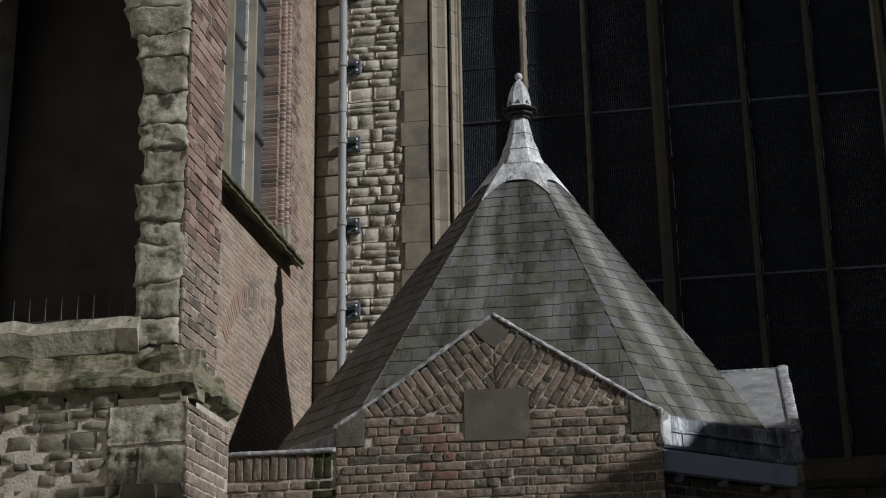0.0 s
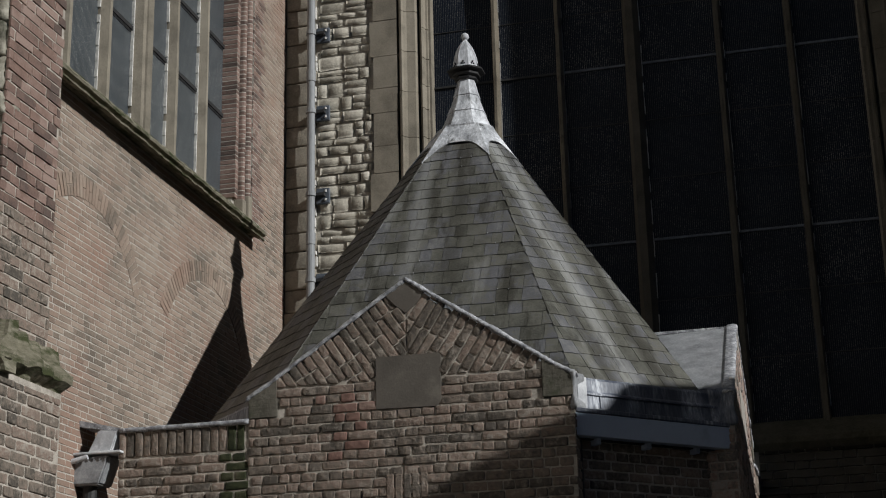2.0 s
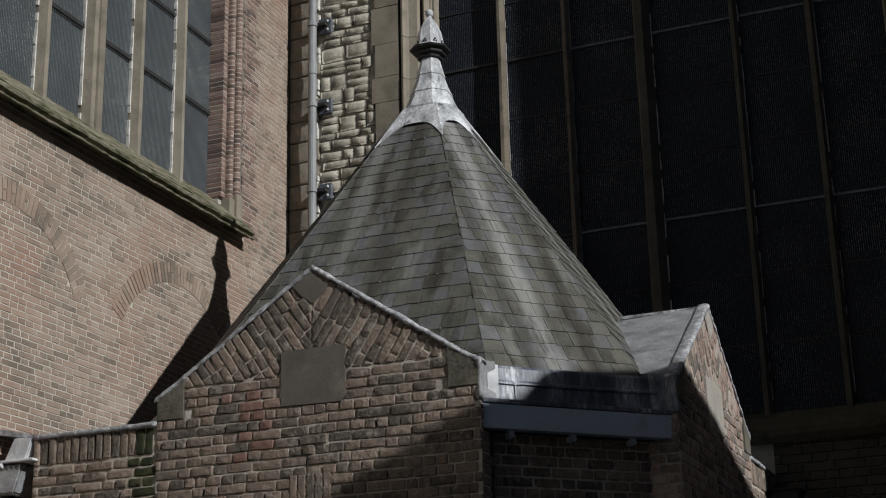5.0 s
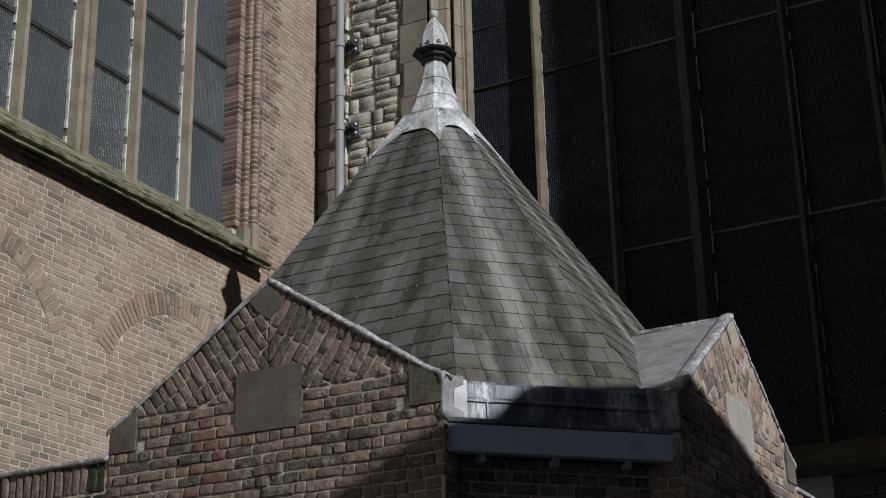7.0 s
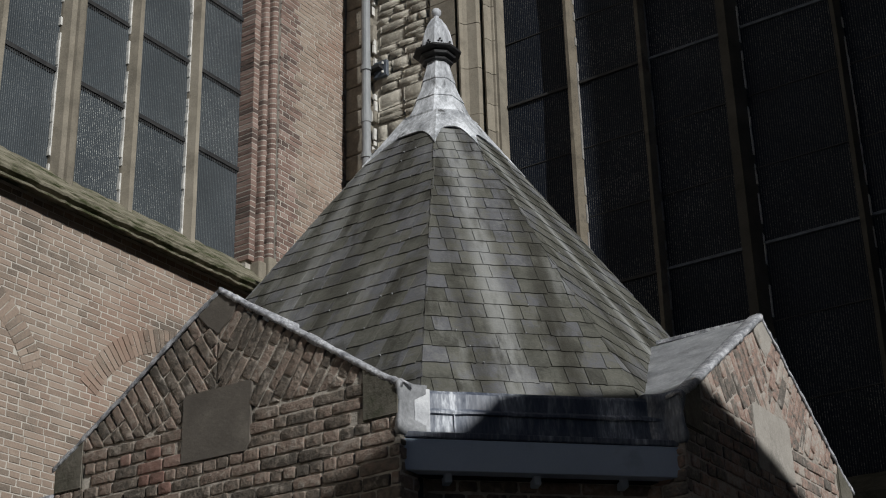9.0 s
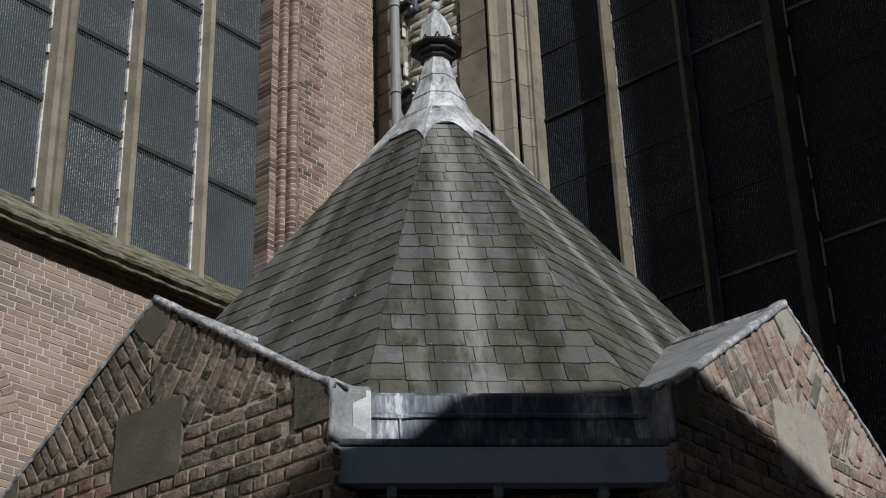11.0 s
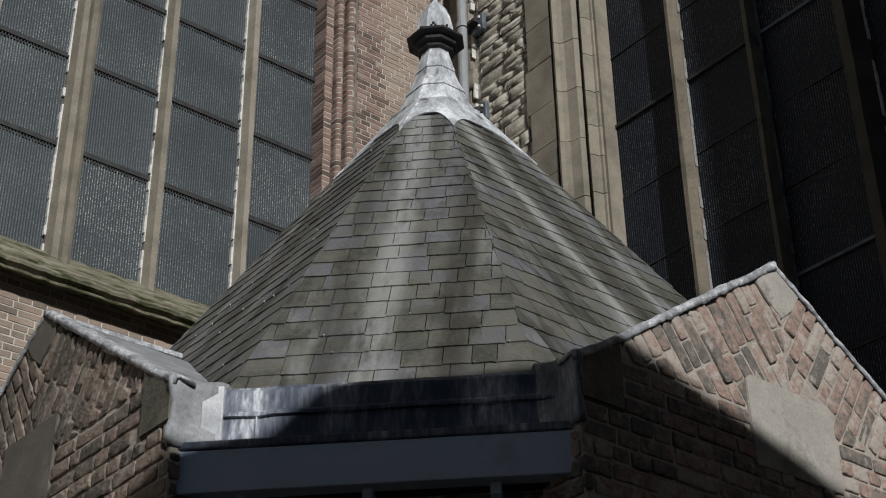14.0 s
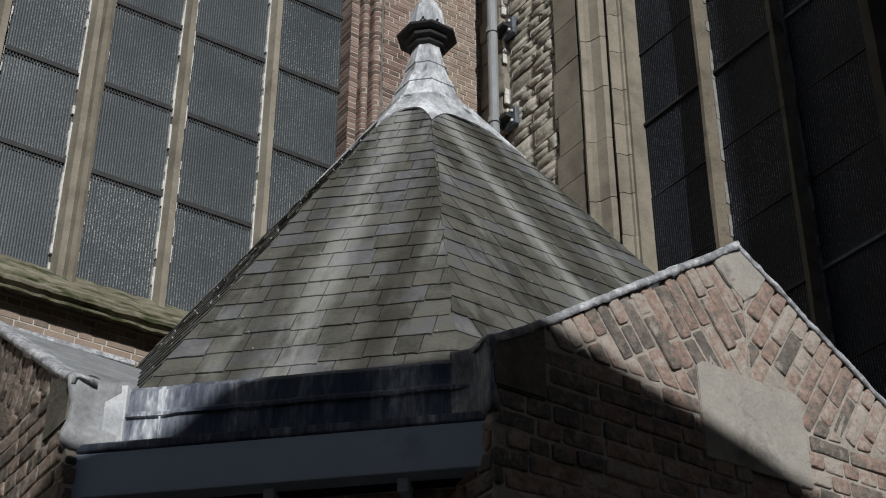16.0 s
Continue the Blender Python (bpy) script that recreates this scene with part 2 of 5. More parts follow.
def ribbed_glass(name, axis, dark, light, gloss, shine, dust_color):
    """Ribbed protective glazing: fine upright ribs, with dotted dust in the grooves."""
    m = bpy.data.materials.new(name)
    m.use_nodes = True
    t = m.node_tree
    link, node = t.links.new, t.nodes.new
    bsdf = t.nodes["Principled BSDF"]
    geo = node("ShaderNodeNewGeometry")
    wave = node("ShaderNodeTexWave")
    wave.wave_type, wave.bands_direction = "BANDS", axis
    wave.inputs["Scale"].default_value = 12.5
    wave.inputs["Distortion"].default_value = 0.0
    link(geo.outputs["Position"], wave.inputs["Vector"])
    dust = node("ShaderNodeTexNoise")
    dust.inputs["Scale"].default_value, dust.inputs["Detail"].default_value = 62, 3
    link(geo.outputs["Position"], dust.inputs["Vector"])
    cloud = node("ShaderNodeTexNoise")
    cloud.inputs["Scale"].default_value, cloud.inputs["Detail"].default_value = 1.6, 5
    link(geo.outputs["Position"], cloud.inputs["Vector"])
    prod = node("ShaderNodeMath")
    prod.operation = "MULTIPLY"
    link(wave.outputs["Fac"], prod.inputs[0])
    link(dust.outputs["Fac"], prod.inputs[1])
    ramp = node("ShaderNodeValToRGB")
    e = ramp.color_ramp.elements
    e[0].position, e[0].color = 0.20, (*dark, 1)
    e[1].position, e[1].color = 0.66, (*light, 1)
    link(prod.outputs[0], ramp.inputs[0])
    mix = node("ShaderNodeMix")
    mix.data_type, mix.blend_type = "RGBA", "MULTIPLY"
    mix.inputs["Factor"].default_value = 0.6
    link(ramp.outputs[0], mix.inputs["A"])
    link(cloud.outputs["Fac"], mix.inputs["B"])
    speck = node("ShaderNodeMapRange")
    speck.inputs["From Min"].default_value, speck.inputs["From Max"].default_value = 0.52, 0.62
    info = node("ShaderNodeObjectInfo")
    clean = node("ShaderNodeMapRange")
    clean.inputs["From Min"].default_value, clean.inputs["From Max"].default_value = 0.15, 0.8
    clean.inputs["To Min"].default_value, clean.inputs["To Max"].default_value = 0.15, 1.0
    link(info.outputs["Random"], clean.inputs["Value"])
    link(clean.outputs[0], speck.inputs["To Max"])
    patch = node("ShaderNodeMath")
    patch.operation = "MULTIPLY_ADD"
    link(cloud.outputs["Fac"], patch.inputs[0])
    patch.inputs[1].default_value = 0.35
    lower = node("ShaderNodeMath")
    lower.operation = "SUBTRACT"
    link(prod.outputs[0], lower.inputs[0])
    lower.inputs[1].default_value = 0.18
    link(lower.outputs[0], patch.inputs[2])
    link(patch.outputs[0], speck.inputs["Value"])
    spot = node("ShaderNodeMix")
    spot.data_type = "RGBA"
    link(speck.outputs[0], spot.inputs["Factor"])
    link(mix.outputs["Result"], spot.inputs["A"])
    spot.inputs["B"].default_value = (*dust_color, 1)
    link(spot.outputs["Result"], bsdf.inputs["Base Color"])
    bsdf.inputs["Roughness"].default_value = gloss
    bsdf.inputs["Specular IOR Level"].default_value = shine
    bump = node("ShaderNodeBump")
    bump.inputs["Strength"].default_value, bump.inputs["Distance"].default_value = 0.3, 0.005
    link(wave.outputs["Fac"], bump.inputs["Height"])
    link(bump.outputs[0], bsdf.inputs["Normal"])
    return m


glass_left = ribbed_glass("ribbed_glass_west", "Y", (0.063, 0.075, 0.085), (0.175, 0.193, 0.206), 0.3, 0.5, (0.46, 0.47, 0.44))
# North glass: near-black navy base carries that wall's shade and blue cast.
glass_right = ribbed_glass("ribbed_glass_shaded", "X", (0.006, 0.011, 0.024), (0.088, 0.094, 0.097), 0.42, 0.12, (0.22, 0.22, 0.21))


# ---- mesh tools ----
def frame_at(origin, along, out):
    """A wall's own frame: u along it, v up, n out of it."""
    o, a, n = Vector(origin), Vector(along).normalized(), Vector(out).normalized()
    return lambda u, v, d=0.0: o + a * u + n * d + Vector((0, 0, v))


def part(name, bm, mat, parent=None, label="", smooth=False):
    if isinstance(bm, bmesh.types.BMesh):
        bmesh.ops.recalc_face_normals(bm, faces=bm.faces)
        me = bpy.data.meshes.new(name)
        bm.to_mesh(me)
        bm.free()
    else:
        me = bm
    if not me.materials:
        me.materials.append(mat)
    if smooth:
        for p in me.polygons:
            p.use_smooth = True
    ob = new(name, me)
    ob.parent = parent
    if label:
        ob["label"] = label
    return ob


def thing(name, label, category, at=(0, 0, 0), group=""):
    ob = new(name)
    ob.empty_display_size = 0.1
    return tagged(ob, label, category, group)


def box(bm, f, u0, u1, v0, v1, n0, n1, bevel=0.0):
    vs = [bm.verts.new(f(u, v, n)) for n in (n0, n1) for v in (v0, v1) for u in (u0, u1)]
    fs = [bm.faces.new([vs[i] for i in q]) for q in ((0, 1, 3, 2), (4, 6, 7, 5), (0, 4, 5, 1), (2, 3, 7, 6), (0, 2, 6, 4), (1, 5, 7, 3))]
    if bevel:
        bmesh.ops.bevel(bm, geom=list({e for q in fs for e in q.edges}), offset=bevel, segments=2, affect="EDGES", profile=0.5)
    return bm


def prism(bm, f, poly, n0, n1):
    """A plate of any outline (u, v), from depth n0 to n1."""
    a = [bm.verts.new(f(u, v, n0)) for u, v in poly]
    b = [bm.verts.new(f(u, v, n1)) for u, v in poly]
    bm.faces.new(a)
    bm.faces.new(b[::-1])
    for i in range(len(poly)):
        j = (i + 1) % len(poly)
        bm.faces.new((a[i], a[j], b[j], b[i]))
    return bm


def sweep(bm, f, profile, ends):
    """A moulding: profile points (v, n), drawn between stations (u, dv, dn)."""
    rings = [[bm.verts.new(f(u, v + dv, n + dn)) for v, n in profile] for u, dv, dn in ends]
    for a, b in zip(rings, rings[1:]):
        for i in range(len(profile)):
            j = (i + 1) % len(profile)
            bm.faces.new((a[i], a[j], b[j], b[i]))
    bm.faces.new(rings[0])
    bm.faces.new(rings[-1][::-1])
    return bm


WORLD = frame_at((0, 0, 0), (1, 0, 0), (0, -1, 0))
LEFT = frame_at((-3.2, 0, 0), (0, 1, 0), (1, 0, 0))       # u = y
RIGHT = frame_at((0, 2.82, 0), (1, 0, 0), (0, -1, 0))     # u = x
GABLE_A = frame_at((0, -2.78, 0), (1, 0, 0), (0, -1, 0))  # u = x
GABLE_B = frame_at((2.78, 0, 0), (0, 1, 0), (1, 0, 0))    # u = y
DIAG = frame_at((0, 0, 0), (0.7071, 0.7071, 0), (0.7071, -0.7071, 0))
GROUND = -4.75
def mesh_of(name, verts, faces, mat):
    me = bpy.data.meshes.new(name)
    me.from_pydata(verts, [], faces)
    me.materials.append(mat)
    return me


def clip(poly, region):
    """The part of a polygon inside a convex region (anticlockwise)."""
    for i in range(len(region)):
        (ax, ay), (bx, by) = region[i], region[(i + 1) % len(region)]
        side = [(bx - ax) * (y - ay) - (by - ay) * (x - ax) for x, y in poly]
        out = []
        for k in range(len(poly)):
            j = (k + 1) % len(poly)
            if side[k] >= 0:
                out.append(poly[k])
            if (side[k] >= 0) != (side[j] >= 0):
                s = side[k] / (side[k] - side[j])
                out.append((poly[k][0] + s * (poly[j][0] - poly[k][0]), poly[k][1] + s * (poly[j][1] - poly[k][1])))
        poly = out
        if len(poly) < 3:
            return []
    return poly


def area(poly):
    return abs(sum(poly[i - 1][0] * poly[i][1] - poly[i][0] * poly[i - 1][1] for i in range(len(poly)))) / 2


def centre(poly):
    return sum(p[0] for p in poly) / len(poly), sum(p[1] for p in poly) / len(poly)


def rectangle(u0, u1, v0, v1):
    return [(u0, v0), (u1, v0), (u1, v1), (u0, v1)]


def shrunk(poly, d):
    """A polygon drawn in by d on every side, each corner along its bisector."""
    out, m = [], len(poly)
    cu, cv = centre(poly)
    for i in range(m):
        (pu, pv), (u, v), (qu, qv) = poly[i - 1], poly[i], poly[(i + 1) % m]
        a, b = math.hypot(pu - u, pv - v) or 1, math.hypot(qu - u, qv - v) or 1
        wu, wv = (pu - u) / a + (qu - u) / b, (pv - v) / a + (qv - v) / b
        size = math.hypot(wu, wv)
        if size < 0.2:
            out.append((u + (cu - u) * 0.1, v + (cv - v) * 0.1))
            continue
        half = math.sqrt(max(0.05, 1 - size * size / 4))
        out.append((u + wu / size * d / half, v + wv / size * d / half))
    return out


def worn_piece(f, poly, n0, n1, rng, worn, edge):
    """An old brick: rounded arrises, knocked corners, a tilted and uneven face, open at the back."""
    m = len(poly)
    marks, shake = [], []
    for i in range(m):
        (u, v), (qu, qv) = poly[i], poly[(i + 1) % m]
        d = math.hypot(qu - u, qv - v) or 1
        inner = max(1, min(3, round(d / 0.075)))
        cuts = [min(0.3, rng.uniform(0.004, 0.014) / d)] + [j / inner + rng.uniform(-0.05, 0.05) for j in range(1, inner)] + [1 - min(0.3, rng.uniform(0.004, 0.014) / d)]
        marks += [(i, k) for k in cuts]
        shake += [(rng.uniform(-worn, worn) * 0.5, rng.uniform(-worn, worn) * 0.5) for _ in cuts]
    n = len(marks)
    wide = min(math.sqrt(area(poly)), 2 * area(poly) / max(math.hypot(poly[i][0] - poly[i - 1][0], poly[i][1] - poly[i - 1][1]) for i in range(m)))
    cu, cv = centre(poly)
    tu, tv, lift = rng.uniform(-0.02, 0.02), rng.uniform(-0.03, 0.03), rng.uniform(-worn, worn)

    def ring(d, part_shake):
        base = shrunk(poly, d)
        for (i, k), (su, sv) in zip(marks, shake):
            (u, v), (qu, qv) = base[i], base[(i + 1) % m]
            yield u + (qu - u) * k + su * part_shake, v + (qv - v) * k + sv * part_shake

    def high(u, v, d):
        return n1 + lift + d + tu * (u - cu) + tv * (v - cv)
    verts = [f(u, v, n0) for u, v in ring(0.0, 1.0)]
    for inward, drop, rough in ((0.0, -edge * 1.2, 0.15), (min(edge * 0.6, wide * 0.08), -edge * 0.35, 0.2), (min(edge * 1.8, wide * 0.2), 0.0, 0.5)):
        verts += [f(u, v, high(u, v, drop + rng.uniform(-worn, worn) * rough)) for u, v in ring(inward, 1.0 if inward == 0.0 else 0.7)]
    verts.append(f(cu, cv, high(cu, cv, rng.uniform(-worn, worn) * 0.6)))
    faces = [(r * n + i, r * n + (i + 1) % n, (r + 1) * n + (i + 1) % n, (r + 1) * n + i) for r in range(3) for i in range(n)]
    faces += [(3 * n + i, 3 * n + (i + 1) % n, 4 * n) for i in range(n)]
    return verts, faces


def stone_piece(f, poly, n0, n1, rng, worn=0.003, edge=0.006, bulge=0.0):
    """One brick or stone: sides, a worn chamfer and a face, open at the back."""
    if worn >= 0.005:
        return worn_piece(f, poly, n0, n1, rng, worn, edge)
    poly = [(u + rng.uniform(-worn, worn), v + rng.uniform(-worn, worn)) for u, v in poly]
    cu, cv = centre(poly)
    n = len(poly)
    lift = rng.uniform(-worn, worn)
    inner = []
    for u, v in poly:
        d = math.hypot(u - cu, v - cv) or 1
        k = max(0.3, 1 - 1.5 * edge / d)
        inner.append((cu + (u - cu) * k, cv + (v - cv) * k))
    verts = [f(u, v, n0) for u, v in poly] + [f(u, v, n1 - edge + lift) for u, v in poly] + [f(u, v, n1 + lift + rng.uniform(-worn, worn) * 0.6) for u, v in inner]
    faces = [(i, (i + 1) % n, n + (i + 1) % n, n + i) for i in range(n)] + [(n + i, n + (i + 1) % n, 2 * n + (i + 1) % n, 2 * n + i) for i in range(n)]
    if bulge:
        verts.append(f(cu + rng.uniform(-0.2, 0.2) * bulge, cv + rng.uniform(-0.2, 0.2) * bulge, n1 + lift + bulge * rng.uniform(0.3, 1.0)))
        faces += [(2 * n + i, 2 * n + (i + 1) % n, 3 * n) for i in range(n)]
    else:
        faces.append(tuple(range(2 * n, 3 * n)))
    return verts, faces


def pieces(name, rest, polys, f, n0, n1, mat, parent, rng, limit=300, near=None, worn=0.003, edge=0.006, bulge=0.0, uneven=0.0):
    """Each outline becomes a piece of its own; those past the limit are joined."""
    if near:
        polys = sorted(polys, key=near)
    allv, allf = [], []
    for i, poly in enumerate(polys):
        v, q = stone_piece(f, poly, n0, n1 + rng.uniform(-uneven, uneven), rng, worn, edge, bulge)
        if i < limit:
            part(name, mesh_of(name, v, q, mat), mat, parent, smooth=worn >= 0.005)
        else:
            base = len(allv)
            allv += v
            allf += [tuple(k + base for k in face) for face in q]
    if allv:
        tagged(part(rest, mesh_of(rest, allv, allf, mat), mat, parent, smooth=worn >= 0.005), kind="stuff")


def courses(u0, u1, v0, v1, length, height, joint, rng, keep=None, vary=0.06):
    """Cross bond: courses of stretchers and of headers by turns."""
    out, row, v = [], 0, v0
    while v < v1 - 0.01:
        size = length if row % 2 == 0 else length / 2
        u = u0 - (0 if row % 2 == 0 else length / 4) - (length / 2 if row % 4 == 2 else 0)
        while u < u1:
            w = size * (rng.choice((1, 1, 1, 1, 0.5)) if row % 2 == 0 else rng.choice((1, 1, 1, 1, 2))) * rng.uniform(1 - vary, 1 + vary)
            a, b = max(u, u0), min(u + w - joint, u1)
            if b - a > 0.03:
                top = min(v + height - joint, v1)
                poly = rectangle(a, b, v + rng.uniform(-0.001, 0.001), top)
                if keep is None or keep(*centre(poly)):
                    out.append(poly)
            u += w
        v += height
        row += 1
    return out


def rough_stones(name, quads, f, n0, n1, mat, parent, rng, swell=0.02, uneven=0.008, m=5):
    """Pitch-faced stones: each a small grid, rounded at the edges and uneven in front."""
    for quad in quads:
        lift, verts, faces = rng.uniform(-uneven, uneven), [], []
        steps = [0, 0.12, 0.5, 0.88, 1] if m == 5 else [i / (m - 1) for i in range(m)]
        seed = rng.uniform(0, 50)
        for i in range(m):
            for j in range(m):
                s, t = steps[i], steps[j]
                (ax, ay), (bx, by), (cx, cy), (dx, dy) = quad
                u = (ax * (1 - s) + bx * s) * (1 - t) + (dx * (1 - s) + cx * s) * t
                v = (ay * (1 - s) + by * s) * (1 - t) + (dy * (1 - s) + cy * s) * t
                rim = i in (0, m - 1) or j in (0, m - 1)
                wob = noise.noise_vector(Vector((u * 9, v * 9, seed)))
                n = n1 + lift + (-swell * 0.9 if rim else swell * (0.3 + 0.9 * wob.z))
                if m > 5:
                    n += 0.022 * noise.noise(Vector((u * 21, v * 21, seed))) + 0.010 * noise.noise(Vector((u * 55, v * 55, seed)))
                verts.append(f(u + wob.x * 0.008, v + wob.y * 0.008, n))
        for i in range(m - 1):
            for j in range(m - 1):
                k = i * m + j
                faces.append((k, k + m, k + m + 1, k + 1))
        ring = [i * m for i in range(m)] + [(m - 1) * m + j for j in range(1, m)] + [i * m + m - 1 for i in range(m - 2, -1, -1)] + list(range(m - 2, 0, -1))
        back = len(verts)
        (ax, ay), (bx, by), (cx, cy), (dx, dy) = quad
        verts += [f(u, v, n0) for u, v in quad]
        corners = (0, (m - 1) * m, m * m - 1, m - 1)
        for k in range(4):
            a = ring.index(corners[k])
            run = [ring[(a + i) % len(ring)] for i in range(m)]
            faces.append((*run, back + (k + 1) % 4, back + k))
        part(name, mesh_of(name, verts, faces, mat), mat, parent, smooth=True)


rng = random.Random(7)

# ---- setting: ground, church walls ----
bm = box(bmesh.new(), WORLD, -300, 300, GROUND - 0.3, GROUND, -300, 300)
tagged(part("ground", bm, earth), "dusty grey paving round the church", "ground", kind="structure")

# west wall: brick, with the tall window
WIN_L, WIN_R, SILL_Z, SPRING, GLASS_N = -4.21, 1.58, 3.05, 8.6, -0.30
bm = bmesh.new()
box(bm, LEFT, -40, 3.5, GROUND, SILL_Z, -0.9, -0.005)
box(bm, LEFT, WIN_R, 3.5, SILL_Z, 15, -0.9, -0.005)
box(bm, LEFT, -40, WIN_L, SILL_Z, 15, -0.9, -0.005)
mid, half = (WIN_L + WIN_R) / 2, (WIN_R - WIN_L) / 2
for i in range(24):
    a, b = WIN_L + (WIN_R - WIN_L) * i / 24, WIN_L + (WIN_R - WIN_L) * (i + 1) / 24
    x = max(abs(a - mid), abs(b - mid)) / half
    prism(bm, LEFT, rectangle(a, b, SPRING + 3.6 * math.sqrt(max(0.0, 1 - x * x)) * (1 - 0.25 * x), 15), -0.9, -0.005)
wall_west = tagged(part("wall_west", bm, mortar), "weathered brick church wall with blind relieving arches", "wall", kind="structure")

# relieving arches in the brickwork
ARCHES = [(0.217, 0.846, 1.449), (-2.82, 0.846, 1.449)]


def in_arch(u, v, grow=0.0):
    for c, z, r in ARCHES:
        d = math.hypot(u - c, v - z)
        if r - 0.25 - grow < d < r + grow and v > z + r * 0.44:
            return True
    return False


def left_keep(u, v):
    if in_arch(u, v, -0.05):
        return False
    return v < SILL_Z - 0.02 or u > WIN_R + 0.02 or u < WIN_L - 0.02


polys = courses(-4.4, 2.79, -1.76, SILL_Z, 0.245, 0.063, 0.012, rng, left_keep)
polys += courses(WIN_R, 2.79, SILL_Z + 0.004, 9.0, 0.245, 0.063, 0.012, rng) + courses(-4.5, WIN_L - 0.01, SILL_Z + 0.004, 9.0, 0.245, 0.063, 0.012, rng)
plain = [p for p in polys if not (centre(p)[1] > 3.05 and centre(p)[0] < 1.9)]
pieces("brick", "brickwork", plain, LEFT, -0.02, 0.0, wall_brick, wall_west, rng, 300, near=lambda p: abs(centre(p)[0] - 0.3) + abs(centre(p)[1] - 1.9), worn=0.002, edge=0.003)
pieces("brick", "brickwork", [p for p in polys if centre(p)[1] > 3.05 and centre(p)[0] < 1.9], LEFT, -0.02, 0.0, red_brick, wall_west, rng, 0, worn=0.002, edge=0.003)
arch_bricks = []
for c, z, r in ARCHES:
    n = 44
    for i in range(n):
        a, b = radians(26) + radians(128) * (i + 0.09) / n, radians(26) + radians(128) * (i + 0.91) / n
        cut = rng.choice((0.115, 0.0, 0.0))
        spans = ((r - 0.23, r - 0.23 + cut - 0.006), (r - 0.23 + cut, r)) if cut else ((r - 0.23, r),)
        for r0, r1 in spans:
            arch_bricks.append([(c + r0 * math.cos(a), z + r0 * math.sin(a)), (c + r1 * math.cos(a), z + r1 * math.sin(a)), (c + r1 * math.cos(b), z + r1 * math.sin(b)), (c + r0 * math.cos(b), z + r0 * math.sin(b))])
pieces("arch_brick", "arch_brickwork", arch_bricks, LEFT, -0.02, 0.006, wall_brick, wall_west, rng, 150, worn=0.002, edge=0.003)

# north wall: rubble, with the great window
NW_L, NW_R, NSILL, NGLASS = -1.92, 5.15, 0.5, -0.38
bm = bmesh.new()
box(bm, RIGHT, -4.2, 40, GROUND, NSILL - 0.25, -0.95, -0.026)
box(bm, RIGHT, -4.2, NW_L, NSILL - 0.25, 16, -0.95, -0.026)
box(bm, RIGHT, NW_R, 40, NSILL - 0.25, 16, -0.95, -0.006)
box(bm, RIGHT, NW_L, NW_R, 12.5, 16, -0.95, -0.006)
wall_north = tagged(part("wall_north", bm, stone_mortar), "rough rubble stone church wall in sun and deep shade", "wall", kind="structure")
stones, v = [], 0.2
while v < 9.2:
    h = rng.choice((0.10, 0.12, 0.15, 0.18, 0.22))
    u = -2.72 + rng.uniform(-0.03, 0.03)
    while u < -1.97:
        w = rng.uniform(0.12, 0.40)
        b = min(u + w, -1.93 + rng.uniform(-0.05, 0.01))
        if b - u > 0.07:
            if h > 0.17 and rng.random() < 0.35:
                s = h * rng.uniform(0.4, 0.6)
                stones += [rectangle(u, b - 0.014, v, v + s - 0.014), rectangle(u, b - 0.014, v + s, v + h - 0.014)]
            else:
                k = rng.uniform(-0.012, 0.012)
                stones.append([(u, v + rng.uniform(0, 0.015)), (b - 0.014, v + rng.uniform(0, 0.015)), (b - 0.014 + k, v + h - 0.014 - rng.uniform(0, 0.015)), (u + k, v + h - 0.014)])
        u += w
    v += h
rough_stones("stone", stones, RIGHT, -0.04, 0.0, stone_rough, wall_north, rng, 0.02, 0.012)
quoins, v, k = [], -0.2, 0
while v < 9.2:
    h = rng.uniform(0.24, 0.36)
    quoins.append(rectangle(-3.2, -2.76 - (0.06 if k % 2 else 0.0), v, v + h - 0.012))
    v, k = v + h, k + 1
pieces("quoin", "quoins", quoins, RIGHT, -0.03, 0.03, quoin_stone, wall_north, rng, 100, worn=0.006, edge=0.012, uneven=0.008)
splash, z = bmesh.new(), 0.3
while z < 9.0:
    h = rng.uniform(0.05, 0.16)
    if rng.random() < 0.6:
        a = -2.79 + rng.uniform(-0.025, 0.01)
        box(splash, RIGHT, a, a + rng.uniform(0.01, 0.045), z, z + h, -0.02, 0.026 + rng.uniform(0, 0.012), 0.005)
    z += h + rng.uniform(0, 0.03)
part("lime_splashes", splash, lime, wall_north, "ragged white lime along the quoins")
# lower masonry seen in the shade beside the chapel, that shade also in its colour
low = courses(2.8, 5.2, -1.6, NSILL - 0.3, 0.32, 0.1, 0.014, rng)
pieces("stone", "masonry", low, RIGHT, -0.03, 0.014, shaded_ashlar, wall_north, rng, 0, worn=0.003)

# ---- window_1, in the west wall ----
window_1 = tagged(thing("window_1", "", ""), "tall leaded church window with stone mullions and ribbed protective glazing", "window", kind="structure")
GL = GLASS_N
SILL = [(3.05, -0.05), (3.05, 0.06), (3.02, 0.10), (3.03, 0.13), (2.985, 0.165), (2.985, 0.185), (3.0, 0.19), (3.015, 0.172), (3.02, 0.145), (3.04, 0.165), (3.05, 0.20), (3.075, 0.21), (3.10, 0.195), (3.112, 0.165), (3.10, 0.135), (3.135, 0.13), (3.155, 0.14), (3.178, 0.12), (3.18, 0.085), (3.165, 0.055), (3.21, 0.045), (3.24, 0.03), (3.54, GL + 0.02), (3.54, GL - 0.1), (3.05, -0.2)]
bm = bmesh.new()
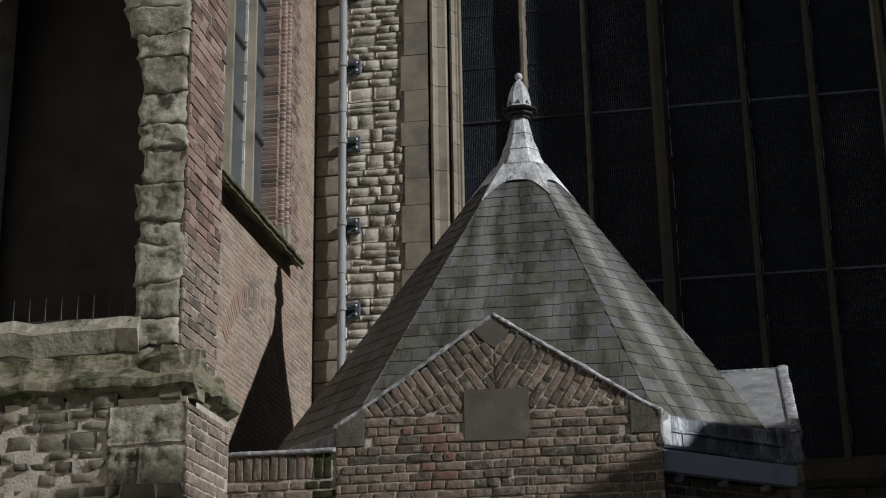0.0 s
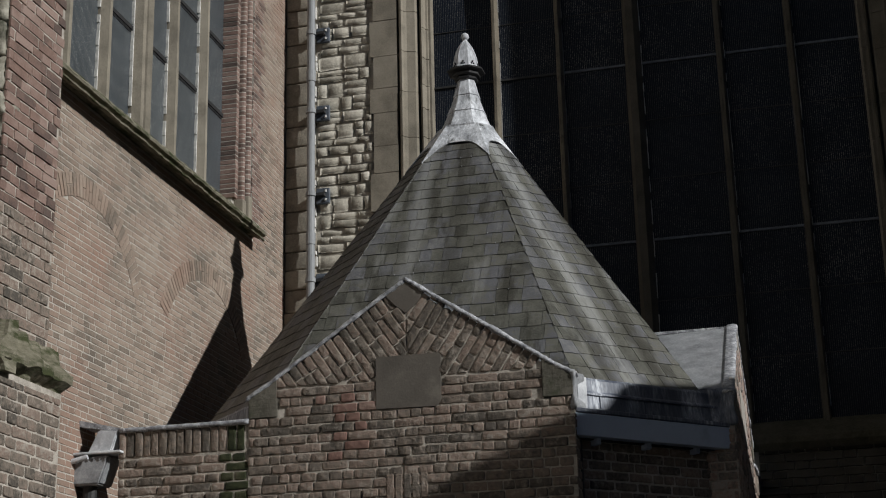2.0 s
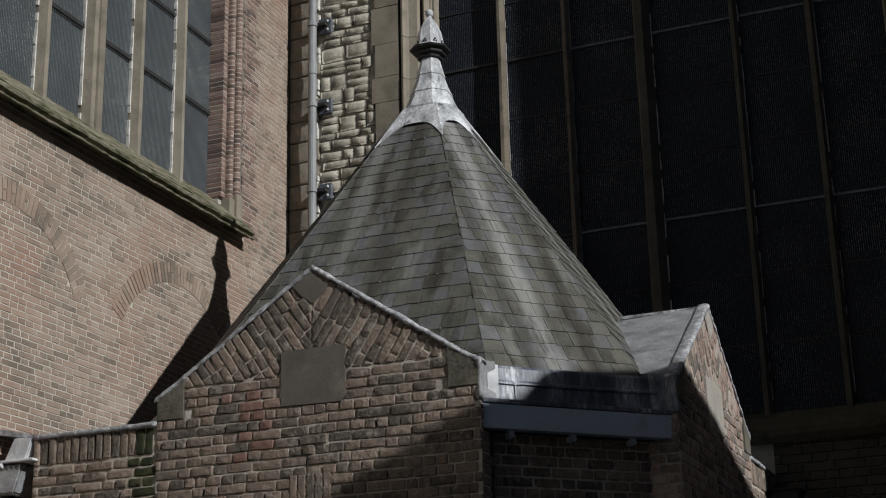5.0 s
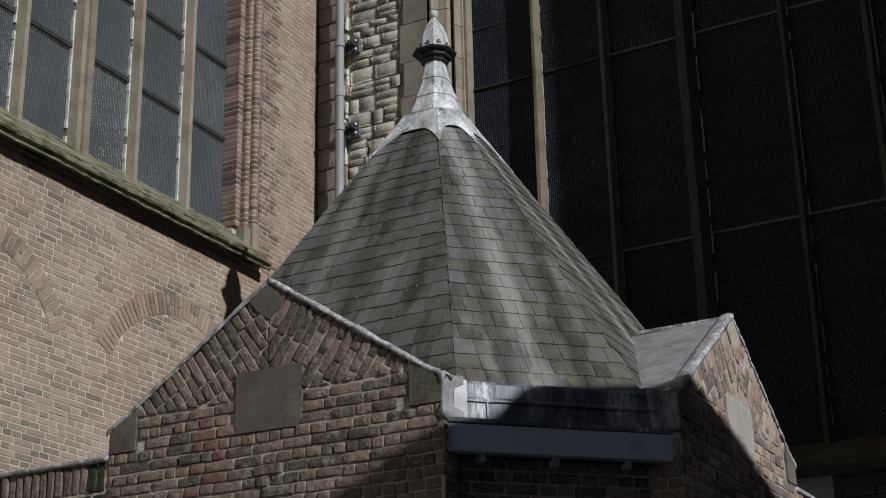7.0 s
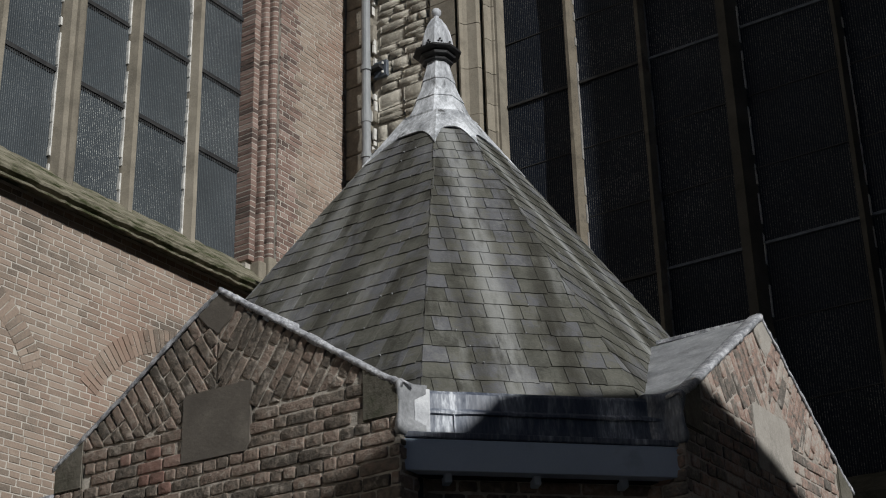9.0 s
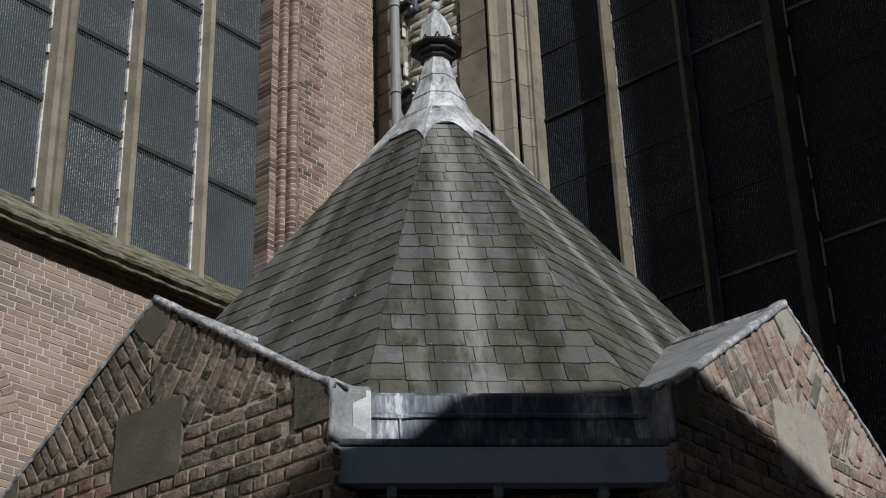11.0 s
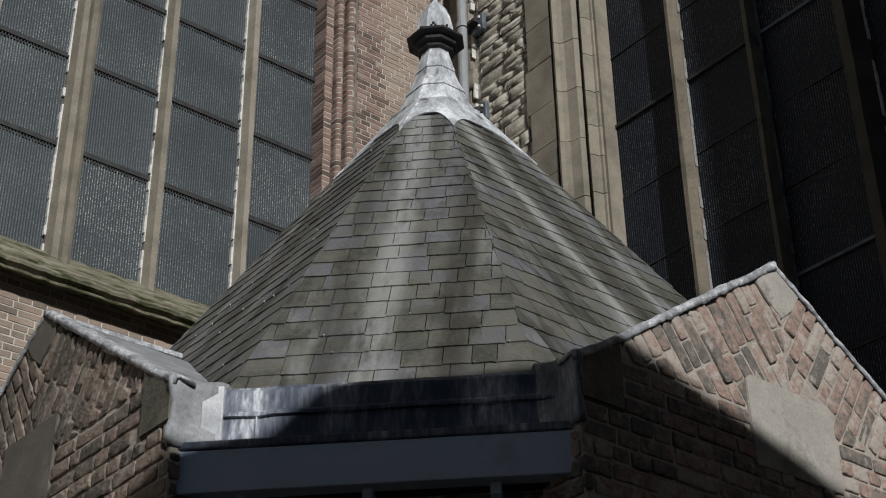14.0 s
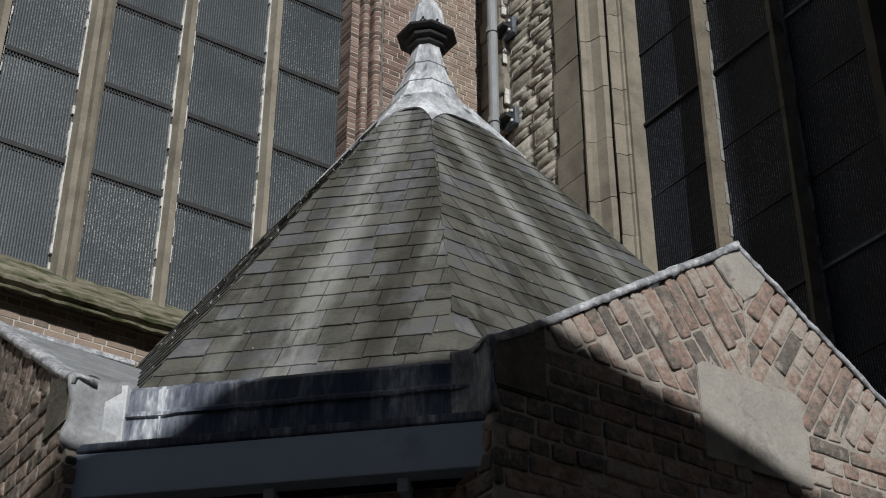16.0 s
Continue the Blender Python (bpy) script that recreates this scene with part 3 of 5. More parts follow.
sweep(bm, LEFT, SILL, [(WIN_L - 0.1 + i * (1.66 - WIN_L) / 90, 0.007 * noise.noise(Vector((i * 0.35, 1, 0))) + rng.uniform(-0.004, 0.004), 0.010 * noise.noise(Vector((i * 0.3, 7, 0))) + rng.uniform(-0.005, 0.005)) for i in range(91)])
part("window_sill", bm, mossy_stone, window_1, "moss-stained moulded stone sill")
MULLIONS = [(-3.05, 0.11), (-2.18, 0.11), (-1.31, 0.21), (-0.445, 0.11), (0.455, 0.11)]
for y, w in MULLIONS:
    bm = bmesh.new()
    d = 0.19 if w > 0.15 else 0.13
    outline = [(y - w / 2, GL - 0.06), (y - w / 2, GL + 0.03), (y - w * 0.26, GL + d), (y + w * 0.26, GL + d), (y + w / 2, GL + 0.03), (y + w / 2, GL - 0.06)]
    if w > 0.15:
        # a flat and a round shaft with a dark groove between
        outline = [(y - 0.5 * w, GL - 0.06), (y - 0.5 * w, GL + 0.03), (y - 0.36 * w, GL + 0.13), (y - 0.10 * w, GL + 0.14), (y - 0.04 * w, GL + 0.07), (y + 0.04 * w, GL + 0.15), (y + 0.18 * w, GL + 0.20), (y + 0.36 * w, GL + 0.17), (y + 0.5 * w, GL + 0.05), (y + 0.5 * w, GL - 0.06)]
    n_out = len(outline)
    rings = []
    for z in np.arange(3.34, 11.4, 0.5):
        rings.append([bm.verts.new(LEFT(u + rng.uniform(-0.003, 0.003), z, n + rng.uniform(-0.003, 0.003))) for u, n in outline])
    for a, b in zip(rings, rings[1:]):
        for i in range(n_out):
            bm.faces.new((a[i], a[(i + 1) % n_out], b[(i + 1) % n_out], b[i]))
    part("mullion", bm, ashlar, window_1)
    for s in (-1, 1):
        bm = bmesh.new()
        for z in np.arange(3.5, 9.2, 0.09):
            k = rng.uniform(0.006, 0.024)
            if rng.random() < 0.88:
                box(bm, LEFT, min(y + s * w / 2, y + s * (w / 2 + k)), max(y + s * w / 2, y + s * (w / 2 + k)), z, z + 0.09, GL, GL + 0.035)
        part("lime_pointing", bm, lime, window_1, "flaking white lime pointing, and edge glints in shade")
edges = [WIN_L + 0.33] + [m[0] for m in MULLIONS] + [1.24]
for i in range(len(edges) - 1):
    wl = (MULLIONS[i - 1][1] / 2 if i else 0.0)
    wr = (MULLIONS[i][1] / 2 if i < len(MULLIONS) else 0.0)
    a, b = edges[i] + wl, edges[i + 1] - wr
    zs = [3.5, 4.63, 5.59, 6.56, 7.52, 8.48, 9.44, 11.3]
    for z0, z1 in zip(zs, zs[1:]):
        tilt = rng.uniform(-0.006, 0.006)
        bm = bmesh.new()
        vs = [bm.verts.new(LEFT(u, z, n)) for u, z, n in ((a, z0, GL), (b, z0, GL + tilt), (b, z1, GL + tilt * 0.5), (a, z1, GL - tilt))]
        bm.faces.new(vs)
        back = [bm.verts.new(LEFT(u, z, GL - 0.015)) for u, z in ((a, z0), (b, z0), (b, z1), (a, z1))]
        bm.faces.new(back[::-1])
        for k in range(4):
            bm.faces.new((vs[k], back[k], back[(k + 1) % 4], vs[(k + 1) % 4]))
        part("pane", bm, glass_left, window_1)
        if z0 > 3.6:
            bm = box(bmesh.new(), LEFT, a, b, z0 - 0.035, z0 + 0.012, GL - 0.004, GL + 0.022)
            for k in range(int((b - a) / 0.03)):
                box(bm, LEFT, a + k * 0.03, a + k * 0.03 + 0.014, z0 - 0.07, z0 - 0.035, GL - 0.004, GL + 0.012)
            part("glazing_bar", bm, iron, window_1, "black iron bar")
        else:
            bm = box(bmesh.new(), LEFT, a, b, 3.5, 3.535, GL, GL + 0.02)
            part("glazing_bar", bm, iron, window_1)
# the moulded brick jambs: an inner brick, then two rolls
for side, edge_u, sgn in (("right", 1.24, 1), ("left", WIN_L + 0.33, -1)):
    allv, allf = [], []
    z, row = 3.5, 0
    while z < 9.6:
        for u0, u1, n0, n1, roll in ((0.0, 0.095, -0.10, -0.10, False), (0.118, 0.195, -0.03, -0.03, True), (0.232, 0.325, 0.0, 0.0, True)):
            k = rng.uniform(-0.003, 0.003)
            if roll:
                m, r = (u0 + u1) / 2, (u1 - u0) / 2
                outline = [(m - r * math.cos(a), n1 - r + r * math.sin(a)) for a in np.linspace(0, math.pi, 7)] + [(u1, -0.34), (u0, -0.34)]
            else:
                outline = [(u0, -0.34), (u0, n1), (u1, n1), (u1, -0.34)]
            n = len(outline)
            base = len(allv)
            for zz in (z, z + 0.049):
                allv += [LEFT(edge_u + sgn * u + k, zz, d + k) for u, d in outline]
            allf += [tuple(base + i for i in range(n)), tuple(base + n + i for i in reversed(range(n)))] + [(base + i, base + (i + 1) % n, base + n + (i + 1) % n, base + n + i) for i in range(n)]
        z += 0.064
    jv, jf = [], []
    for u0, u1, n1, roll in ((0.0, 0.095, -0.104, False), (0.118, 0.195, -0.0335, True), (0.232, 0.325, -0.0035, True)):
        if roll:
            m, r = (u0 + u1) / 2, (u1 - u0) / 2 - 0.003
            outline = [(m - r * math.cos(a), n1 - r + r * math.sin(a)) for a in np.linspace(0, math.pi, 7)] + [(u1 - 0.004, -0.335), (u0 + 0.004, -0.335)]
        else:
            outline = [(u0 + 0.004, -0.335), (u0 + 0.004, n1), (u1 - 0.004, n1), (u1 - 0.004, -0.335)]
        n, base = len(outline), len(jv)
        for zz in (3.5, 9.6):
            jv += [LEFT(edge_u + sgn * u, zz, d) for u, d in outline]
        jf += [(base + i, base + (i + 1) % n, base + n + (i + 1) % n, base + n + i) for i in range(n)]
    part("jamb_joint", mesh_of("jamb_joint", jv, jf, mortar), mortar, window_1)
    part("moulded_jamb", mesh_of("moulded_jamb", allv, allf, red_brick), red_brick, window_1, "red brick jamb with two roll mouldings")
    bm = bmesh.new()
    a, b = sorted((edge_u + sgn * 0.012, edge_u + sgn * 0.33))
    box(bm, LEFT, a, b, 3.0, 9.6, -0.36, -0.15)
    for u0, u1, d in ((0.09, 0.215, -0.19), (0.205, 0.34, -0.17)):
        a, b = sorted((edge_u + sgn * u0, edge_u + sgn * u1))
        box(bm, LEFT, a, b, 3.0, 9.6, -0.36, d)
    part("jamb_core", bm, mortar, window_1)
    for u0, u1, d in ((0.09, 0.21, -0.02), (0.212, 0.34, 0.012)):
        a, b = sorted((edge_u + sgn * u0, edge_u + sgn * u1))
        bm = box(bmesh.new(), LEFT, a, b, 3.1, 3.5 + (0.08 if d > 0 else 0), -0.3, d, 0.02)
        part("jamb_base", bm, ashlar, window_1, "stone base of the jamb roll")

# ---- window_2, in the north wall ----
window_2 = tagged(thing("window_2", "", ""), "huge dark church window with stone mullions in deep shade", "window", kind="structure")
bm = bmesh.new()
NS = [(0.18, -0.05), (0.12, 0.10), (0.2, 0.16), (0.27, 0.16), (0.32, 0.10), (NSILL + 0.05, NGLASS + 0.05), (NSILL + 0.05, NGLASS - 0.1), (0.18, -0.3)]
sweep(bm, RIGHT, NS, [(NW_L + (NW_R - NW_L) * i / 20, rng.uniform(-0.006, 0.006), rng.uniform(-0.006, 0.006)) for i in range(21)])
part("window_sill", bm, shaded_moss_stone, window_2, "moss-stained sloping stone sill, darkened for shade")
NM = [(-0.29, 0.095), (0.59, 0.095), (1.58, 0.22), (2.73, 0.10), (3.64, 0.10)]
for x, w in NM:
    d = 0.2 if w > 0.2 else 0.14
    outline = [(x - w / 2, NGLASS - 0.06), (x - w / 2, NGLASS + 0.03), (x - w * 0.22, NGLASS + d), (x + w * 0.22, NGLASS + d), (x + w / 2, NGLASS + 0.03), (x + w / 2, NGLASS - 0.06)]
    bm = bmesh.new()
    rings = [[bm.verts.new(RIGHT(u + rng.uniform(-0.004, 0.004), z, n + rng.uniform(-0.004, 0.004))) for u, n in outline] for z in np.arange(0.5, 12.6, 0.5)]
    for a, b in zip(rings, rings[1:]):
        for i in range(6):
            bm.faces.new((a[i], a[(i + 1) % 6], b[(i + 1) % 6], b[i]))
    # Mullions past x = 1 take ashlar toned down for shade.
    part("mullion", bm, grimy_ashlar if x < 1 else shaded_ashlar, window_2)
    bm = bmesh.new()
    for z in np.arange(0.7, 12.0, 0.11):
        if rng.random() < 0.7:
            box(bm, RIGHT, x + w / 2, x + w / 2 + rng.uniform(0.003, 0.012), z, z + 0.11, NGLASS, NGLASS + 0.035)
    # Past x = 1 bright white strips paint sky glints on shaded mullion edges.
    part("lime_pointing", bm, dull_lime if x < 1 else lime, window_2, "flaking white lime pointing, and edge glints in shade")
edges = [-1.17] + [m[0] for m in NM] + [4.5]
for i in range(len(edges) - 1):
    wl = (NM[i - 1][1] / 2 if i else 0.0)
    wr = (NM[i][1] / 2 if i < len(NM) else 0.0)
    a, b = edges[i] + wl, edges[i + 1] - wr
    zs = [0.55, 1.37, 2.2, 3.02, 3.85, 4.68, 5.5, 6.33, 7.15, 7.98, 8.8, 12.5]
    for j, (z0, z1) in enumerate(zip(zs, zs[1:])):
        tilt = rng.uniform(-0.008, 0.008)
        bm = bmesh.new()
        vs = [bm.verts.new(RIGHT(u, z, n)) for u, z, n in ((a, z0, NGLASS), (b, z0, NGLASS + tilt), (b, z1, NGLASS + tilt), (a, z1, NGLASS - tilt))]
        bm.faces.new(vs)
        back = [bm.verts.new(RIGHT(u, z, NGLASS - 0.02)) for u, z in ((a, z0), (b, z0), (b, z1), (a, z1))]
        bm.faces.new(back[::-1])
        for k in range(4):
            bm.faces.new((vs[k], back[k], back[(k + 1) % 4], vs[(k + 1) % 4]))
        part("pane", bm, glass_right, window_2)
        if j:
            thick = 0.016 if j % 3 == 0 else 0.006
            bm = box(bmesh.new(), RIGHT, a, b, z0 - thick, z0 + thick, NGLASS - 0.004, NGLASS + thick * 1.6, 0.003)
            # Thick bars in the shaded lights are coloured lighter for a sky glint.
            part("glazing_bar", bm, bracket_and_glint_paint if i > 1 and j % 3 == 0 else iron, window_2, "iron bar across the glazing")
# stone jambs: flat ashlar, a hollow with a roll, then small inner rolls; the right one darkened for shade
JAMB = [
    ("ashlar_block", [(-1.930, -0.2), (-1.930, 0.03), (-1.590, 0.03), (-1.590, -0.2)], 0.47),
    ("jamb_roll", [(-1.570, -0.2), (-1.570, 0.0), (-1.545, 0.045), (-1.520, 0.05), (-1.505, 0.0), (-1.465, -0.035), (-1.405, -0.05), (-1.355, -0.06), (-1.335, -0.09), (-1.335, -0.2)], 0.62),
    ("inner_roll", [(-1.305, -0.36), (-1.305, -0.13), (-1.295, -0.10), (-1.270, -0.09), (-1.250, -0.115), (-1.245, -0.16), (-1.235, -0.19), (-1.210, -0.195), (-1.195, -0.22), (-1.185, -0.30), (-1.185, -0.4)], 0.4),
]
for mirror in (False, True):
    for name, outline, step in JAMB:
        z = -0.0 if name == "ashlar_block" else 0.45
        while z < 9.4:
            h = step * rng.uniform(0.75, 1.2)
            k = rng.uniform(-0.004, 0.004)
            cut = rng.choice((0.0, 0.0, 0.05)) if name == "ashlar_block" else 0.0
            verts = []
            for zz in (z, z + h - 0.008):
                for i, (u, n) in enumerate(outline):
                    uu = u - cut if i < 2 else u
                    verts.append(RIGHT(3.32 - uu if mirror else uu, zz, n + k))
            n = len(outline)
            faces = [tuple(range(n)), tuple(reversed(range(n, 2 * n)))] + [(i, (i + 1) % n, n + (i + 1) % n, n + i) for i in range(n)]
            part(name, mesh_of(name, verts, faces, shaded_ashlar if mirror else ashlar), ashlar, window_2)
            z += h
bm = box(bmesh.new(), RIGHT, NW_L, -1.17, 0.3, 12.5, -0.9, -0.21)
box(bm, RIGHT, 4.5, NW_R, 0.3, 12.5, -0.9, -0.21)
part("jamb_core", bm, ashlar, window_2)

# ---- drain pipe in the corner ----
pipe = tagged(thing("drain_pipe", "", ""), "pale grey lead drain pipe in the church corner", "drain pipe")
def tube(bm, x, y, z0, z1, r0, r1=None, n=14):
    r1 = r0 if r1 is None else r1
    lo = [bm.verts.new((x + r0 * math.cos(a), y + r0 * math.sin(a), z0)) for a in np.linspace(0, 2 * math.pi, n, endpoint=False)]
    hi = [bm.verts.new((x + r1 * math.cos(a), y + r1 * math.sin(a), z1)) for a in np.linspace(0, 2 * math.pi, n, endpoint=False)]
    for i in range(n):
        bm.faces.new((lo[i], lo[(i + 1) % n], hi[(i + 1) % n], hi[i]))
    bm.faces.new(lo[::-1])
    bm.faces.new(hi)
    return bm
for z0, z1 in ((GROUND, -1.0), (-1.0, 1.45), (1.45, 3.4), (3.4, 5.75), (5.75, 8.2), (8.2, 12)):
    bm = tube(bmesh.new(), -2.78, 2.65, z0, z1, 0.055)
    tube(bm, -2.78, 2.65, z1 - 0.16, z1, 0.064, 0.066)
    part("pipe_length", bm, pipe_lead, pipe, smooth=False)
for z in (0.4, 1.6, 2.75, 3.95, 5.15, 6.32, 7.5):
    bm = box(bmesh.new(), RIGHT, -2.74, -2.55, z - 0.11, z + 0.11, 0.02, 0.075, 0.01)
    bracket = part("pipe_bracket", bm, bracket_and_glint_paint, pipe, "blue-grey iron bracket plate")
    for dz in (-0.06, 0.06):
        part("bolt", tube(bmesh.new(), -2.6, 2.735, z + dz - 0.015, z + dz + 0.015, 0.015, n=8), lime, bracket)
    part("pipe_clip", tube(bmesh.new(), -2.78, 2.65, z - 0.03, z + 0.03, 0.07), pipe_lead, pipe)
    bm = box(bmesh.new(), RIGHT, -2.83, -2.6, z - 0.02, z + 0.02, 0.0, 0.16)
    part("pipe_stay", bm, iron, pipe)
# ---- the chapel ----
APEX_Z, SLOPE, RATIO = 3.91, 0.635, 0.588
chapel = tagged(thing("chapel", "", ""), "small brick chapel with steep eight-sided slate roof and gables", "chapel")
GABLES = [("a", GABLE_A), ("b", GABLE_B)]


def roof_r(z):
    return SLOPE * (APEX_Z - z)


def octagon(z, r=None, ratio=RATIO):
    r = roof_r(z) if r is None else r
    h = ratio * r
    return [Vector(p) for p in ((-h, -r, z), (h, -r, z), (r, -h, z), (r, h, z), (h, r, z), (-h, r, z), (-r, h, z), (-r, -h, z))]


def gable_bricks():
    """Level courses below, courses square to the coping above."""
    level = courses(-1.5, 1.5, -2.468, 0.055, 0.255, 0.087, 0.012, rng, vary=0.22)
    slope = math.atan2(0.985, 1.5)
    d, p = (math.cos(slope), math.sin(slope)), (math.sin(slope), -math.cos(slope))
    tumbled = []
    for side in (1, -1):
        region = [(-1.42, 0.06), (-0.006, 0.06), (-0.006, 0.955)]
        k, row = 0.0, 0
        while k < 1.8:
            w = 0.083 * rng.uniform(0.92, 1.08)
            s = 0.03 if row % 2 == 0 else -0.11 + rng.uniform(-0.02, 0.02)
            while s < 1.1:
                run = rng.choice((0.28, 0.28, 0.28, 0.15))
                a, b, e, g = s, s + run - 0.012, k, k + w - 0.012
                q = [(-1.5 + d[0] * x + p[0] * y, d[1] * x + p[1] * y) for x, y in ((e, b), (g, b), (g, a), (e, a))]
                q = clip(q, region)
                if len(q) >= 3 and area(q) > 0.0022:
                    tumbled.append(q if side == 1 else [(-u, v) for u, v in reversed(q)])
                s += run
            k += w
            row += 1

    def clear(poly):
        u, v = centre(poly)
        if -0.24 < u < 0.28 and -0.19 < v < 0.215:
            return False
        if abs(u) > 1.23 and -0.2 < v:
            return False
        return not (v > 0.70 + 1.3 * abs(u))

    def wander(poly):
        k = rng.uniform(-0.003, 0.003)
        return [(u, v + k + 0.012 * noise.noise(Vector((u * 1.7, v * 2.2, 3.0)))) for u, v in poly]
    return [wander(q) for q in level if clear(q)] + [q for q in tumbled if clear(q)]


for tag, F in GABLES:
    wall = part("gable_wall", prism(bmesh.new(), F, [(-1.5, GROUND), (1.5, GROUND), (1.5, -0.07), (0, 0.915), (-1.5, -0.07)], -0.32, 0.002 if tag == "a" else 0.004), gable_mortar if tag == "a" else pale_gable_mortar, chapel, "old brown brick gable with slanting brick courses")
    bricks = gable_bricks()
    reds = [q for q in bricks if tag == "a" and -0.85 < centre(q)[0] < -0.3 and -0.75 < centre(q)[1] < 0.05 and rng.random() < 0.3]
    if reds:
        pieces("brick", "brickwork", reds, F, -0.03, 0.013, red_gable_brick, wall, rng, 40, worn=0.005, edge=0.005, uneven=0.004)
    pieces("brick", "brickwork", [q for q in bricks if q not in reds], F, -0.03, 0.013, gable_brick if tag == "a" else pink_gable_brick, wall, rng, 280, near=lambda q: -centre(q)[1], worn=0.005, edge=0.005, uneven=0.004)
    plate = [(-0.29, -0.21), (0.27, -0.22), (0.315, -0.16), (0.32, 0.25), (0.29, 0.268), (-0.27, 0.268), (-0.29, 0.25)]
    if tag == "b":
        plate = [(-0.355, -0.24), (0.30, -0.24), (0.315, -0.215), (0.295, 0.20), (0.27, 0.236), (-0.32, 0.246), (-0.36, 0.21)]
    bm = prism(bmesh.new(), F, plate, -0.03, 0.02)
    bmesh.ops.bevel(bm, geom=list(bm.edges), offset=0.004, segments=2, affect="EDGES")
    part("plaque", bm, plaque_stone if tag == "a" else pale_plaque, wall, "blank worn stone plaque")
    bm = prism(bmesh.new(), F, [(0, 0.66), (0.10, 0.74), (0.17, 0.845), (0, 0.96), (-0.19, 0.835), (-0.1, 0.735)], -0.03, 0.018)
    bmesh.ops.bevel(bm, geom=list(bm.edges), offset=0.004, segments=2, affect="EDGES")
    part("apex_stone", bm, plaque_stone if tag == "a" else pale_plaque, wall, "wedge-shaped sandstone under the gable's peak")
    for s in (-1, 1):
        o = [(-1.505, -0.215), (-1.225, -0.215), (-1.225, 0.15), (-1.505, -0.03)]
        bm = prism(bmesh.new(), F, o if s == -1 else [(-u, v) for u, v in reversed(o)], -0.03, 0.022)
        bmesh.ops.bevel(bm, geom=list(bm.edges), offset=0.01, segments=2, affect="EDGES")
        part("kneeler_stone", bm, kneeler_stone, wall, "greenish sandstone at the foot of the gable")
        # lead coping with a hammered lip
        bm = bmesh.new()
        rings = []
        wave = 0.0
        for i in range(90):
            k = i / 89
            u, z = s * 1.53 * (1 - k), -0.035 + 1.025 * k
            if k < 0.12:
                z += 0.02 * (0.12 - k) / 0.12
            wave = 0.7 * wave + rng.uniform(-0.0035, 0.0035)
            j = wave
            prof = [(-0.09, -0.02), (-0.09, 0.004), (-0.07, 0.014 + j * 0.5), (-0.01, 0.018 + j), (0.018 + j, 0.014), (0.028 + j, -0.004), (0.026 + j, -0.028 - abs(j) * 2.5), (0.010, -0.03), (0.0, 0.0)]
            rings.append([bm.verts.new(F(u, z + v + j * 0.3, n)) for n, v in prof])
        for a, b in zip(rings, rings[1:]):
            for i in range(9):
                bm.faces.new((a[i], a[(i + 1) % 9], b[(i + 1) % 9], b[i]))
        bm.faces.new(rings[0])
        bm.faces.new(rings[-1][::-1])
        part("coping", bm, lead, wall, "lead coping with a hammered lip", smooth=True)
        # lead saddle between gable and slates
        bm = bmesh.new()
        a, b = [], []
        for i in range(9):
            k = i / 8
            z = 1.005 * k - 0.03
            a.append(bm.verts.new(F(s * 1.5 * (1 - k), z + 0.008, -0.05)))
            b.append(bm.verts.new(F(s * 1.5 * (1 - k), z - 0.03 * k + rng.uniform(-0.004, 0.004), roof_r(z) - 2.78 - 0.06)))
        for i in range(8):
            bm.faces.new((a[i], a[i + 1], b[i + 1], b[i]))
        bmesh.ops.solidify(bm, geom=list(bm.faces), thickness=0.012)
        part("lead_saddle", bm, lead_pale, chapel, "pale sheet-lead saddle behind the gable", smooth=False)
    bm = bmesh.new()
    box(bm, F, -0.016, 0.016, 0.955, 0.988, -0.84, -0.08, 0.006)
    part("ridge_roll", bm, lead, chapel)
GABLE_WALL_A = next(o for o in chapel.children if o.name == "gable_wall")
part("vent_panel", box(bmesh.new(), GABLE_A, -0.19, 0.16, -1.40, -1.03, -0.03, 0.016, 0.006), black_wood, GABLE_WALL_A, "dark panel in the brickwork")
for i in range(5):
    part("soldier_brick", box(bmesh.new(), GABLE_A, -0.20 + i * 0.078, -0.135 + i * 0.078, -1.02, -0.80, -0.03, 0.018, 0.008), gable_brick, GABLE_WALL_A)
for F in (frame_at((0, -1.5, 0), (1, 0, 0), (0, -1, 0)), frame_at((1.5, 0, 0), (0, 1, 0), (1, 0, 0))):
    inner = F(0, 0, 1).x > 1
    a, b = (-2.775, -2.47) if inner else (2.47, 2.775)
    owner = GABLE_WALL_A if inner else wall
    pieces("brick", "brickwork", courses(a, b, -2.4, -0.36, 0.268, 0.087, 0.012, rng), F, -0.02, 0.008, gable_brick if inner else pink_gable_brick, owner, rng, 60, worn=0.006, edge=0.007)
tear = [(1.27 - 0.12 * math.cos(k * math.pi / 8) + 0.03 * math.sin(k * math.pi / 8), -0.19 + (0.04 + 0.012 * math.cos(k * math.pi / 4)) * math.sin(k * math.pi / 8)) for k in range(16)]
vs = [GABLE_A(u, 1.005 * (1 - u / 1.5) - 0.03 + h, n) for h in (0.004, 0.014) for u, n in tear]
fs = [tuple(range(16, 32))] + [(i, (i + 1) % 16, 16 + (i + 1) % 16, 16 + i) for i in range(16)]
part("lead_tear", mesh_of("lead_tear", vs, fs, black_lead), black_lead, chapel, "dark tear in the sheet lead")
